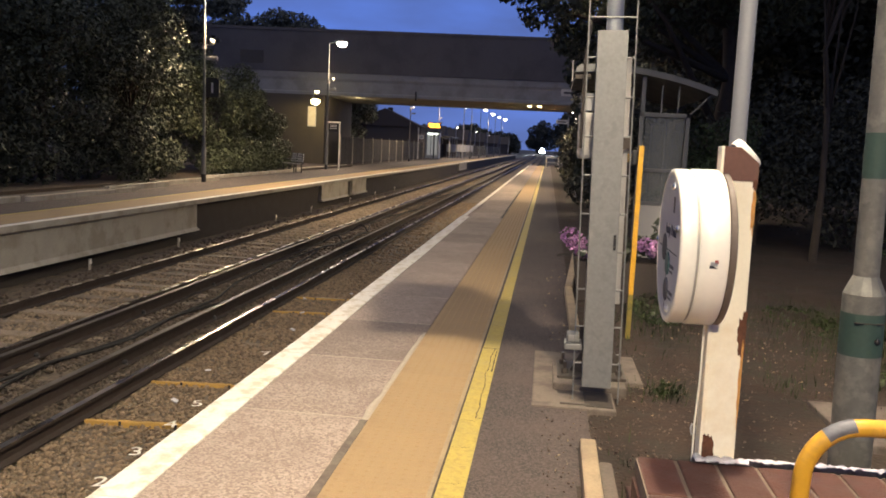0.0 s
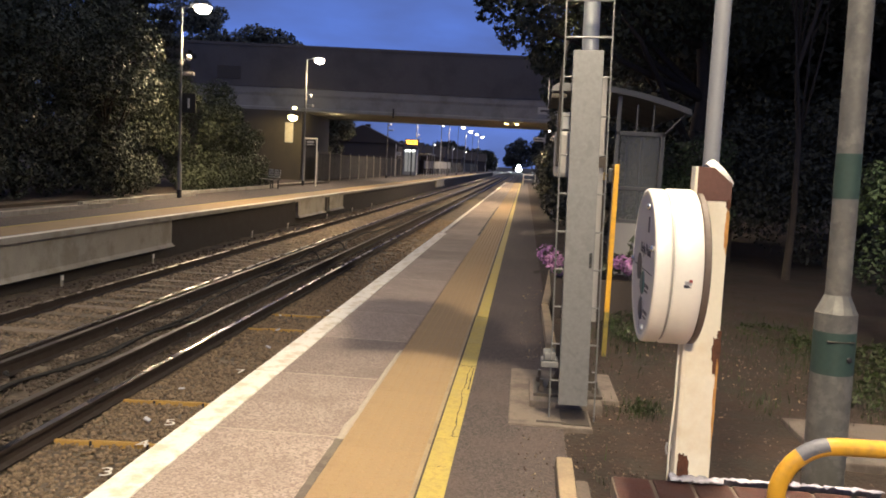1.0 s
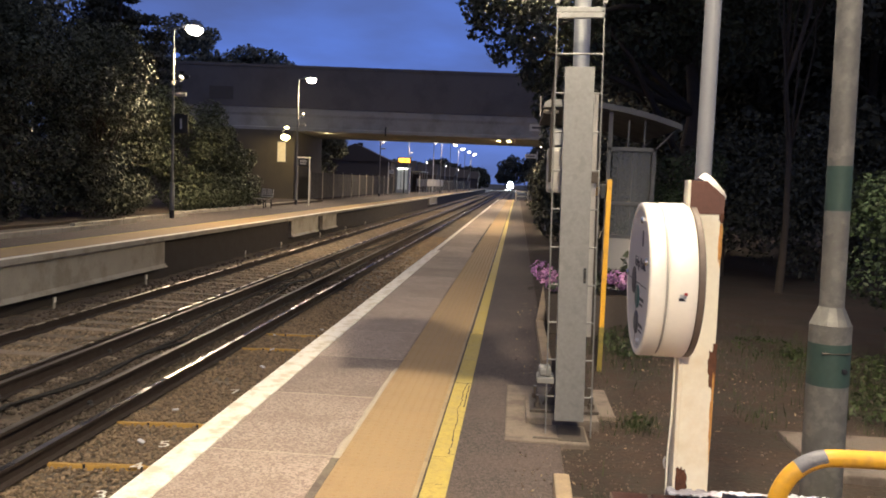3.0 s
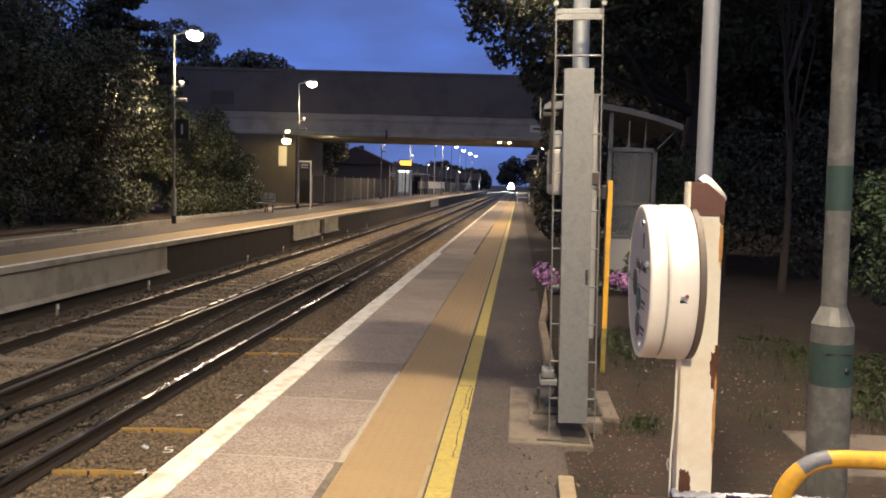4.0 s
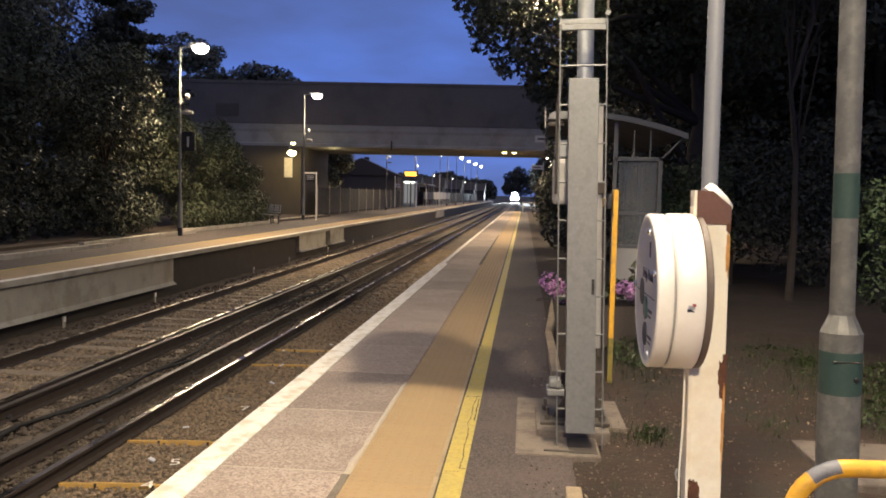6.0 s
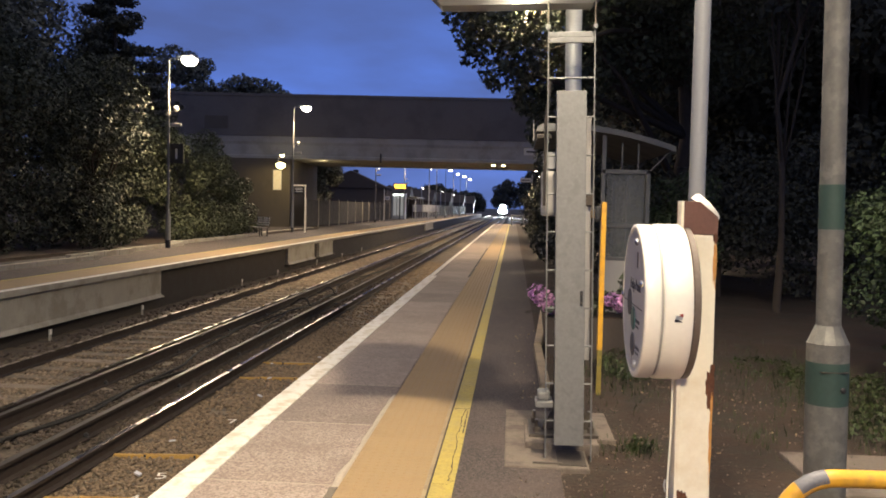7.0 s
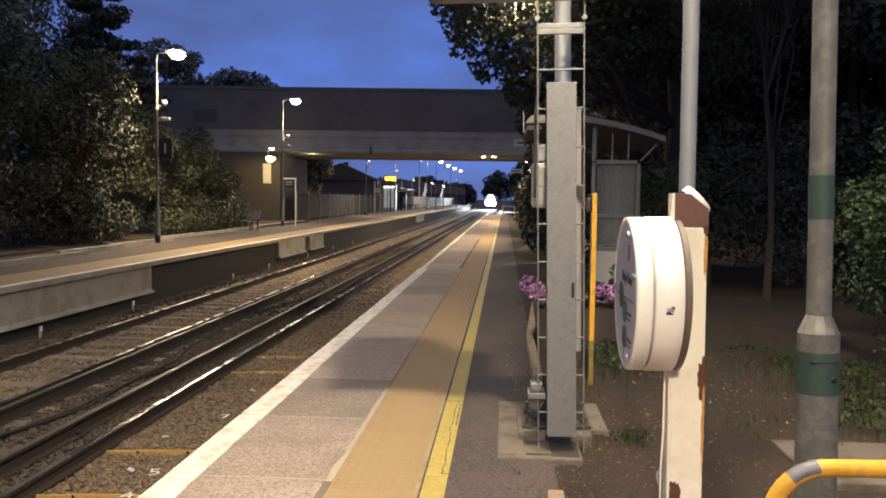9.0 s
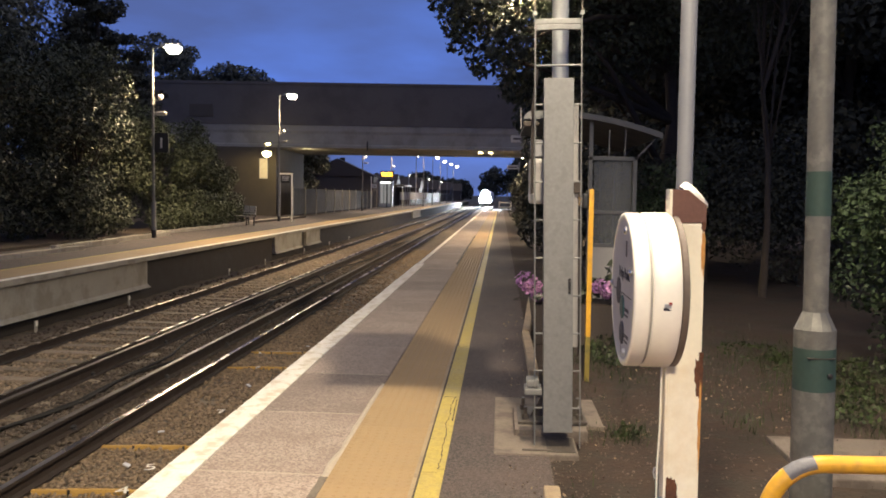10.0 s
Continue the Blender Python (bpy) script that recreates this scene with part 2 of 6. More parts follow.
M = dict(
    slab=speckled("washed_concrete", (0.285, 0.225, 0.183), (0.195, 0.15, 0.122), (0.38, 0.305, 0.252), 0.85, 85, 0.17, (0.19, 0.145, 0.118)),
    asphalt=speckled("asphalt", (0.062, 0.048, 0.043), (0.036, 0.029, 0.026), (0.115, 0.09, 0.077), 0.88, 110, 0, (0.10, 0.072, 0.06)),
    white=material("white_line_paint", (0.76, 0.72, 0.63), 0.6, vary=0.14, scale=5, fine=90, bump=0.2, dirt=(0.46, 0.37, 0.21), dirt_amount=0.65, dirt_scale=7),
    tactile=material("buff_tactile_paving", (0.315, 0.215, 0.108), 0.78, vary=0.16, scale=3, fine=120, bump=0.2, dirt=(0.25, 0.17, 0.09), dirt_amount=0.6, dirt_scale=1.7, rnd=0.02),
    yellow=material("yellow_line_paint", (0.42, 0.325, 0.075), 0.65, vary=0.2, scale=5, fine=90, bump=0.25, dirt=(0.27, 0.20, 0.065), dirt_amount=0.55, dirt_scale=26),
    groove=material("dark_joint", (0.05, 0.04, 0.03), 0.9, vary=0.3),
    # dark colour that paints the shade below the guard plate
    slabshade=material("painted_slab_shade", (0.05, 0.039, 0.03), 0.8, vary=0.5, scale=14, fine=60, bump=0.3),
    mortar=material("pale_mortar", (0.41, 0.35, 0.275), 0.9, vary=0.2, scale=20, fine=150),
    brickjoint=material("weathered_brick_joint", (0.15, 0.12, 0.092), 0.95, vary=0.3, scale=14, fine=120, bump=0.4),
    brick=material("red_brown_brick", (0.068, 0.023, 0.015), 0.75, vary=0.25, scale=12, fine=130, bump=0.35, rnd=0.18, dirt=(0.05, 0.026, 0.021), dirt_amount=0.6, dirt_scale=7),
    dirtslab=material("dirty_concrete", (0.16, 0.13, 0.103), 0.9, vary=0.25, scale=4, fine=60, bump=0.3, dirt=(0.09, 0.07, 0.055), dirt_amount=0.85, dirt_scale=3.5),
    darkbrick=material("sooty_brick", (0.030, 0.025, 0.022), 0.9, vary=0.35, scale=3, fine=40, bump=0.3, island=0.3),
    concrete=material("weathered_concrete", (0.36, 0.33, 0.27), 0.85, vary=0.15, scale=2.5, fine=45, bump=0.2, dirt=(0.20, 0.17, 0.12), dirt_amount=0.55, dirt_scale=1.5),
    bridge=material("bridge_concrete", (0.28, 0.272, 0.265), 0.85, vary=0.15, scale=0.6, fine=12, bump=0.2, dirt=(0.19, 0.18, 0.17), dirt_amount=0.6, dirt_scale=0.7),
    abut=material("dark_abutment_brick", (0.088, 0.074, 0.056), 0.85, vary=0.2, scale=1.2, fine=20, bump=0.25, dirt=(0.07, 0.06, 0.05), dirt_amount=0.6, dirt_scale=0.8),
    parapet=material("dark_parapet_panel", (0.11, 0.10, 0.10), 0.75, vary=0.12, scale=0.5, fine=15, bump=0.1, dirt=(0.06, 0.055, 0.055), dirt_amount=0.5, dirt_scale=0.3),
    galv=material("galvanised_steel", (0.19, 0.19, 0.185), 0.55, metal=0.25, vary=0.16, scale=14, fine=45, bump=0.06, dirt=(0.15, 0.15, 0.145), dirt_amount=0.7, dirt_scale=14),
    oldgalv=material("old_galvanised_column", (0.14, 0.136, 0.122), 0.6, metal=0.15, vary=0.2, scale=11, fine=50, bump=0.06, dirt=(0.22, 0.212, 0.185), dirt_amount=0.75, dirt_scale=17),
    steel=material("plain_grey_steel", (0.36, 0.37, 0.38), 0.5, metal=0.4, vary=0.12, scale=8, fine=70, bump=0.05),
    greyp=material("grey_pole_paint", (0.23, 0.235, 0.25), 0.45, vary=0.06, scale=6, fine=80, bump=0.03),
    green=material("dark_green_band", (0.034, 0.066, 0.054), 0.68, vary=0.15, scale=12, fine=60, bump=0.05),
    cream=material("cream_white_enamel", (0.85, 0.81, 0.71), 0.38, vary=0.04, scale=5, fine=60, bump=0.02, coat=0.2),
    postwhite=material("old_white_gloss_paint", (0.80, 0.745, 0.60), 0.45, vary=0.06, scale=6, fine=60, bump=0.04, dirt=(0.55, 0.40, 0.18), dirt_amount=0.35, dirt_scale=5),
    rust=material("flaking_rust", (0.105, 0.042, 0.022), 0.95, vary=0.4, scale=25, fine=140, bump=0.6),
    stain=material("orange_rust_stain", (0.50, 0.24, 0.065), 0.7, vary=0.3, scale=18, fine=90, bump=0.1),
    brown=material("brown_primer", (0.135, 0.062, 0.045), 0.7, vary=0.15, scale=14, fine=80, bump=0.1),
    gasket=material("grey_rubber_gasket", (0.12, 0.09, 0.072), 0.6, vary=0.15),
    plate=material("pale_face_plate", (0.50, 0.50, 0.53), 0.4, vary=0.05, bump=0.02),
    ink=material("dark_print", (0.05, 0.05, 0.07), 0.6, vary=0.1, bump=0),
    redink=material("red_print", (0.45, 0.06, 0.05), 0.5, vary=0.1, bump=0),
    teal=material("teal_print", (0.035, 0.10, 0.105), 0.5, vary=0.1, bump=0),
    chrome=material("bright_steel", (0.62, 0.62, 0.62), 0.2, metal=1.0, vary=0.05, bump=0),
    yellowp=material("yellow_handrail_paint", (0.62, 0.33, 0.028), 0.38, vary=0.08, scale=9, fine=70, bump=0.05, dirt=(0.25, 0.15, 0.06), dirt_amount=0.35, dirt_scale=14),
    algae=material("algae_on_yellow_paint", (0.22, 0.165, 0.03), 0.7, vary=0.3, scale=9, fine=70, bump=0.1, dirt=(0.08, 0.08, 0.03), dirt_amount=0.7, dirt_scale=8),
    tape=material("worn_grey_patch", (0.12, 0.12, 0.135), 0.5, vary=0.2, scale=30, fine=100),
    foil=material("crumpled_white_film", (0.55, 0.53, 0.58), 0.25, vary=0.12, scale=30, fine=90, bump=0.6),
    rail=material("polished_rail_top", (0.52, 0.45, 0.37), 0.27, metal=1.0, vary=0.15, scale=2, fine=30, bump=0.03),
    railside=material("rusty_rail_side", (0.028, 0.018, 0.013), 0.85, vary=0.35, scale=8, fine=70, bump=0.3),
    sleeper=material("worn_sleeper", (0.20, 0.155, 0.105), 0.9, vary=0.3, scale=7, fine=50, bump=0.3, rnd=0.25),
    ballast=material("ballast_bed", (0.125, 0.095, 0.064), 0.95, vary=0.5, scale=9, fine=28, bump=0.9, dirt=(0.06, 0.046, 0.033), dirt_amount=0.7, dirt_scale=2.6),
    stone=material("ballast_stone", (0.195, 0.14, 0.088), 0.9, vary=0.25, scale=20, fine=90, bump=0.3, island=0.38),
    oiledstone=material("oily_ballast_stone", (0.085, 0.064, 0.045), 0.85, vary=0.3, scale=20, fine=90, bump=0.3, island=0.45),
    paleballast=material("dusty_ballast_stone", (0.22, 0.165, 0.106), 0.9, vary=0.25, scale=20, fine=90, bump=0.3, island=0.45),
    matyel=material("yellow_timber", (0.42, 0.25, 0.06), 0.75, vary=0.25, scale=12, fine=80, bump=0.2),
    earth=material("bare_earth", (0.038, 0.0225, 0.0135), 0.95, vary=0.5, scale=3.5, fine=34, bump=1.0, dirt=(0.026, 0.021, 0.013), dirt_amount=0.85, dirt_scale=1.9),
    ground=material("dark_ground", (0.06, 0.055, 0.045), 0.95, vary=0.3, scale=0.2, fine=2, bump=0.3),
    grass=leafy("grass_blade", (0.034, 0.047, 0.016)),
    leaf=leafy("bush_leaf", (0.055, 0.062, 0.040), 0.6),
    leafpale=leafy("pale_bush_leaf", (0.065, 0.075, 0.042), 0.6),
    leafdark=leafy("dark_tree_leaf", (0.056, 0.058, 0.044), 0.6),
    leafgreen=leafy("garden_bush_leaf", (0.034, 0.052, 0.022), 0.55),
    leafbank=leafy("bank_tree_leaf", (0.12, 0.125, 0.10), 0.6),
    needle=leafy("pine_needle", (0.06, 0.064, 0.052), 0.6),
    bark=material("bark", (0.055, 0.042, 0.032), 0.95, vary=0.4, scale=9, fine=60, bump=0.7),
    petal=leafy("purple_petal", (0.55, 0.28, 0.46), 0.5),
    petald=leafy("violet_petal", (0.36, 0.17, 0.36), 0.5),
    wood=material("pale_timber_edging", (0.33, 0.25, 0.155), 0.8, vary=0.2, scale=8, fine=60, bump=0.25, dirt=(0.2, 0.15, 0.1), dirt_amount=0.5, dirt_scale=6),
    darkwood=material("dark_timber", (0.055, 0.042, 0.033), 0.8, vary=0.25, scale=8, fine=60, bump=0.2, rnd=0.2),
    tarred=material("tarred_timber", (0.016, 0.014, 0.012), 0.9, vary=0.3, scale=4, fine=40, bump=0.2),
    fence=material("weathered_fence_board", (0.030, 0.026, 0.022), 0.85, vary=0.2, scale=3, fine=30, bump=0.2, island=0.3),
    black=material("black_plastic", (0.015, 0.015, 0.017), 0.5, vary=0.2, bump=0.02),
    roofgrey=material("grey_shelter_roof", (0.24, 0.24, 0.245), 0.45, vary=0.08, scale=3, fine=50, bump=0.04),
    shelterroof=material("dull_shelter_roof", (0.095, 0.095, 0.096), 0.5, vary=0.1, scale=3, fine=50, bump=0.04),
    shelter=material("dull_shelter_frame", (0.085, 0.085, 0.087), 0.5, metal=0.2, vary=0.1, scale=6, fine=60, bump=0.04),
    pebble=material("small_pebble", (0.13, 0.10, 0.078), 0.9, vary=0.25, scale=20, fine=90, bump=0.2, island=0.5),
    beige=material("beige_cabinet_paint", (0.29, 0.275, 0.255), 0.5, vary=0.08, scale=5, fine=60, bump=0.03),
    house=material("house_render", (0.075, 0.06, 0.052), 0.85, vary=0.15, scale=0.7, fine=10),
    tile=material("roof_tile", (0.055, 0.042, 0.038), 0.8, vary=0.2, scale=0.7, fine=14, bump=0.3),
    trainwhite=material("train_paint", (0.62, 0.63, 0.65), 0.35, vary=0.05, scale=1, fine=12, bump=0),
    lens=glow("lamp_lens", (1.0, 0.88, 0.62), 90.0),
    lensfar=glow("distant_lamp_lens", (1.0, 0.90, 0.68), 25.0),
    lenswarm=glow("wall_lamp_lens", (1.0, 0.80, 0.35), 14.0),
    led=glow("orange_display", (1.0, 0.42, 0.03), 5.0),
    kiosk=glow("lit_kiosk_panel", (0.90, 0.95, 0.80), 0.14),
    headlight=glow("headlamp", (0.86, 0.94, 1.0), 7000.0),
    # glow that imitates the glare round the train's headlamps
    glarelight=glow("headlamp_glare", (0.80, 0.90, 1.0), 60.0),
    tubelight=glow("strip_tube", (0.95, 1.0, 0.9), 5.0),
)


def glassy():
    m = bpy.data.materials.new("dull_glazing")
    m.use_nodes = True
    p = m.node_tree.nodes["Principled BSDF"]
    p.inputs["Base Color"].default_value = (0.16, 0.17, 0.17, 1)
    p.inputs["Roughness"].default_value = 0.3
    p.inputs["Alpha"].default_value = 0.3
    return m


M["glass"] = glassy()

# ---- mesh helpers ----


def part(name, bm, mat, parent=None, label="", smooth=False):
    """Links a bmesh as one mesh object, under a thing or a part where parent is given."""
    me = bpy.data.meshes.new(name)
    if smooth:
        # end caps keep a crisp rim
        rims = {e for f in bm.faces if len(f.verts) > 6 for e in f.edges}
        if rims:
            bmesh.ops.split_edges(bm, edges=list(rims))
    bm.to_mesh(me)
    bm.free()
    me.materials.append(M[mat])
    if smooth:
        for f in me.polygons:
            f.use_smooth = len(f.vertices) < 5
    ob = new(name, me)
    if parent:
        ob.parent = parent
    if label:
        ob["label"] = label
    return ob


def bare(name, verts, faces, mat, parent=None, smooth=False):
    """A mesh from arrays of places and triangles or quads."""
    verts = np.asarray(verts, dtype=np.float32)
    faces = np.asarray(faces, dtype=np.int32)
    k = faces.shape[1]
    me = bpy.data.meshes.new(name)
    me.vertices.add(len(verts))
    me.vertices.foreach_set("co", verts.ravel())
    me.loops.add(faces.size)
    me.loops.foreach_set("vertex_index", faces.ravel())
    me.polygons.add(len(faces))
    me.polygons.foreach_set("loop_start", np.arange(0, faces.size, k, dtype=np.int32))
    me.polygons.foreach_set("loop_total", np.full(len(faces), k, dtype=np.int32))
    me.update(calc_edges=True)
    me.materials.append(M[mat])
    if smooth:
        me.polygons.foreach_set("use_smooth", np.ones(len(faces), dtype=bool))
    ob = new(name, me)
    if parent:
        ob.parent = parent
    return ob


def empty(name, m=None):
    ob = new(name)
    if m:
        ob.matrix_basis = m
    return ob


def box(x0, x1, y0, y1, z0, z1, bevel=0.0, bm=None):
    own = bmesh.new()
    bmesh.ops.create_cube(own, size=1, matrix=Matrix.LocRotScale(((x0 + x1) / 2, (y0 + y1) / 2, (z0 + z1) / 2), None, (x1 - x0, y1 - y0, z1 - z0)))
    if bevel:
        bmesh.ops.bevel(own, geom=own.edges[:], offset=bevel, segments=2, affect="EDGES", profile=0.6)
    return joined(own, bm)


def joined(own, bm):
    if bm is None:
        return own
    me = bpy.data.meshes.new("tmp")
    own.to_mesh(me)
    own.free()
    bm.from_mesh(me)
    bpy.data.meshes.remove(me)
    return bm


def tube(points, radius, seg=12, bm=None, caps=True):
    """A round bar along points; radius a number or one for each point."""
    own = bmesh.new()
    pts = [Vector(p) for p in points]
    rs = radius if isinstance(radius, (list, tuple)) else [radius] * len(pts)
    rings = []
    side = None
    for i, p in enumerate(pts):
        d = (pts[min(i + 1, len(pts) - 1)] - pts[max(i - 1, 0)]).normalized()
        if side is None:
            side = d.orthogonal().normalized()
        side = (side - d * side.dot(d)).normalized()
        up = d.cross(side)
        rings.append([own.verts.new(p + (side * math.cos(a) + up * math.sin(a)) * rs[i]) for a in (2 * math.pi * k / seg for k in range(seg))])
    for a, b in zip(rings, rings[1:]):
        for k in range(seg):
            own.faces.new((a[k], a[(k + 1) % seg], b[(k + 1) % seg], b[k]))
    if caps:
        own.faces.new(rings[0][::-1])
        own.faces.new(rings[-1])
    bmesh.ops.recalc_face_normals(own, faces=own.faces)
    return joined(own, bm)


def lathe(profile, seg=32, m=None, bm=None):
    """Turns rows of (radius, height) about z; m poses the result."""
    own = bmesh.new()
    rings = [[own.verts.new((r * math.cos(2 * math.pi * k / seg), r * math.sin(2 * math.pi * k / seg), z)) for k in range(seg)] for r, z in profile]
    for a, b in zip(rings, rings[1:]):
        for k in range(seg):
            own.faces.new((a[k], a[(k + 1) % seg], b[(k + 1) % seg], b[k]))
    own.faces.new(rings[0][::-1])
    own.faces.new(rings[-1])
    bmesh.ops.recalc_face_normals(own, faces=own.faces)
    if m:
        bmesh.ops.transform(own, matrix=m, verts=own.verts)
    return joined(own, bm)


def prism(outline, y0, y1, bm=None):
    """An outline in x and z drawn out along y."""
    own = bmesh.new()
    a = [own.verts.new((x, y0, z)) for x, z in outline]
    b = [own.verts.new((x, y1, z)) for x, z in outline]
    n = len(outline)
    for k in range(n):
        own.faces.new((a[k], a[(k + 1) % n], b[(k + 1) % n], b[k]))
    own.faces.new(a[::-1])
    own.faces.new(b)
    bmesh.ops.recalc_face_normals(own, faces=own.faces)
    return joined(own, bm)


def letters(name, text, size, m, mat, parent, label=""):
    cu = bpy.data.curves.new(name, "FONT")
    cu.body, cu.size, cu.extrude = text, size, 0.0008
    tmp = bpy.data.objects.new("tmp", cu)
    scene.collection.objects.link(tmp)
    me = bpy.data.meshes.new_from_object(tmp.evaluated_get(bpy.context.evaluated_depsgraph_get()))
    bpy.data.objects.remove(tmp)
    bpy.data.curves.remove(cu)
    me.materials.clear()
    me.materials.append(M[mat])
    ob = new(name, me)
    ob.parent = parent
    ob.matrix_basis = m
    if label:
        ob["label"] = label
    return ob


def leaves(name, clumps, count, size, mat, parent=None, seed=1, droop=0.3):
    """Many small folded leaves gathered in clumps, each clump (x, y, z, rx, ry, rz)."""
    r = np.random.default_rng(seed)
    c = np.array(clumps, dtype=float)
    w = (c[:, 3] * c[:, 4] * c[:, 5]) ** 0.67
    pick = r.choice(len(c), count, p=w / w.sum())
    d = r.normal(size=(count, 3))
    d /= np.linalg.norm(d, axis=1)[:, None]
    rad = 0.55 + 0.45 * r.random(count) ** 0.5
    rad += r.normal(size=count) * 0.06
    centre = c[pick, :3] + d * rad[:, None] * c[pick, 3:6]
    n = d * 0.7 + r.normal(size=(count, 3)) * 0.6 + np.array([0, 0, 0.35])
    n /= np.linalg.norm(n, axis=1)[:, None]
    ax = r.normal(size=(count, 3)) + np.array([0, 0, -droop])
    ax -= n * (ax * n).sum(1)[:, None]
    ax /= np.linalg.norm(ax, axis=1)[:, None]
    si = np.cross(n, ax)
    s = size * (0.6 + 0.8 * r.random(count))[:, None]
    v = np.empty((count, 4, 3))
    v[:, 0] = centre - ax * s * 0.5
    v[:, 1] = centre - si * s * 0.3 + n * s * 0.08
    v[:, 2] = centre + ax * s * 0.5
    v[:, 3] = centre + si * s * 0.3 + n * s * 0.08
    base = np.arange(count)[:, None] * 4
    f = np.concatenate([base + np.array([[0, 1, 2]]), base + np.array([[0, 2, 3]])])
    return bare(name, v.reshape(-1, 3), f, mat, parent)


def clump_cloud(seed, n, centre, spread, rmin, rmax, flat=0.8):
    r = random.Random(seed)
    out = []
    while len(out) < n:
        p = [r.uniform(-1, 1) for _ in range(3)]
        if sum(q * q for q in p) > 1:
            continue
        k = r.uniform(rmin, rmax)
        out.append((centre[0] + p[0] * spread[0], centre[1] + p[1] * spread[1], centre[2] + p[2] * spread[2], k, k, k * flat))
    return out


def tree(name, x, y, ground_z, trunk_h, trunk_r, clumps, count, size, mat, label, category="tree", seed=1, group="", limbs=14):
    """A tapered trunk, limbs to the clumps, and a crown of separate leaves."""
    t = empty(name, pose(x, y, ground_z))
    rel = [(c[0] - x, c[1] - y, c[2] - ground_z, *c[3:]) for c in clumps]
    rr = random.Random(seed)
    pts = [(rr.uniform(-.04, .04) * i, rr.uniform(-.04, .04) * i, trunk_h * i / 5) for i in range(6)]
    pts[0] = (0, 0, -0.1)
    bm = tube(pts, [trunk_r * (1.25 if i == 0 else 1 - 0.11 * i) for i in range(6)], 9)
    for c in rel[:limbs]:
        start = Vector(pts[rr.randint(2, 5)])
        end = Vector(c[:3])
        mid = (start + end) / 2 + Vector((rr.uniform(-.2, .2), rr.uniform(-.2, .2), rr.uniform(0, .4)))
        tube([start, mid, end], [trunk_r * 0.4, trunk_r * 0.22, trunk_r * 0.06], 6, bm)
    part("trunk", bm, "bark", t, smooth=True)
    leaves("crown", rel, count, size, mat, t, seed)
    tagged(t, label, category, group)
    return t

# ---- ground and track ----
EDGE, FAR_EDGE = -1.94, -8.85
PLAT_END = 88.0
FAR_END = 235.0


def structure(ob, label, category):
    return tagged(ob, label, category, kind="structure")


def sheet(name, x0, x1, y0, y1, z, nx, ny, rough, mat, seed=0.0):
    xs, ys = np.linspace(x0, x1, nx), np.linspace(y0, y1, ny)
    v = []
    for yy in ys:
        for xx in xs:
            v.append((xx, yy, z + rough * noise.noise(Vector((xx * 1.3 + seed, yy * 1.3, 0))) + rough * 0.6 * noise.noise(Vector((xx * 5 + seed, yy * 5, 3)))))
    idx = np.arange(nx * ny).reshape(ny, nx)
    f = np.stack([idx[:-1, :-1].ravel(), idx[:-1, 1:].ravel(), idx[1:, 1:].ravel(), idx[1:, :-1].ravel()], 1)
    return bare(name, v, f, mat, smooth=True)


bm = bmesh.new()
bmesh.ops.create_grid(bm, x_segments=8, y_segments=8, size=2500, matrix=Matrix.Translation((0, 1200, -1.45)))
structure(part("ground", bm, "ground"), "dark open ground reaching the horizon", "ground")

structure(sheet("track_bed", FAR_EDGE - 0.3, EDGE + 0.3, -6, 60, -1.09, 60, 560, 0.035, "ballast", 4.0), "brown stone ballast between the platforms", "ballast")
bm = box(FAR_EDGE - 0.3, EDGE + 0.3, 60, 900, -1.4, -1.09)
structure(part("far_track_bed", bm, "ballast"), "brown stone ballast running into the distance", "ballast")
structure(sheet("garden_ground", 0.30, 26, -8, 100, -0.016, 200, 700, 0.026, "earth", 9.0), "bare trodden earth behind the platform", "earth")
bm = box(-60, -12.3, -6, 140, -1.3, -0.05)
structure(part("bank_ground", bm, "earth"), "dark earth behind the opposite platform", "earth")


def rail_profile(x, top, w=0.07, h=0.155):
    return [(x - 0.07, top - h), (x + 0.07, top - h), (x + 0.07, top - h + 0.012), (x + 0.012, top - h + 0.03), (x + 0.012, top - 0.045),
            (x + w / 2, top - 0.035), (x + w / 2, top - 0.004), (x - w / 2, top - 0.004), (x - w / 2, top - 0.035), (x - 0.012, top - 0.045), (x - 0.012, top - h + 0.03), (x - 0.07, top - h + 0.012)]


def railway(name, rails, conductor, label):
    t = empty(name)
    for x in rails:
        r = part("rail", prism(rail_profile(x, -0.9), -6, 850), "railside", t)
        part("rail_head", box(x - 0.03, x + 0.03, -6, 850, -0.9035, -0.9, 0.0), "rail", r, "polished running surface")
    part("conductor_rail", prism(rail_profile(conductor, -0.86, 0.085, 0.19), -6, 850), "railside", t, "dull dark conductor rail")
    part("conductor_top", box(conductor - 0.036, conductor + 0.036, -6, 850, -0.8635, -0.8598), "galvdark", t)
    ins = lathe([(0.05, -1.07), (0.06, -1.03), (0.04, -1.02), (0.055, -1.0), (0.035, -0.98)], 8)
    me = None
    for i in range(34):
        if me is None:
            o = part("insulator", ins, "black", t)
            me = o.data
        else:
            o = new("insulator", me)
            o.parent = t
        o.location = (conductor, 1.0 + 2.6 * i, 0)
    structure(t, label, "track")
    return t


M["galvdark"] = material("worn_conductor_top", (0.10, 0.085, 0.07), 0.55, metal=0.6, vary=0.2, scale=3, fine=40, bump=0.05)
near_track = railway("railway_track", (-2.68, -4.185), -4.72, "rusty rails with shining tops and a conductor rail")
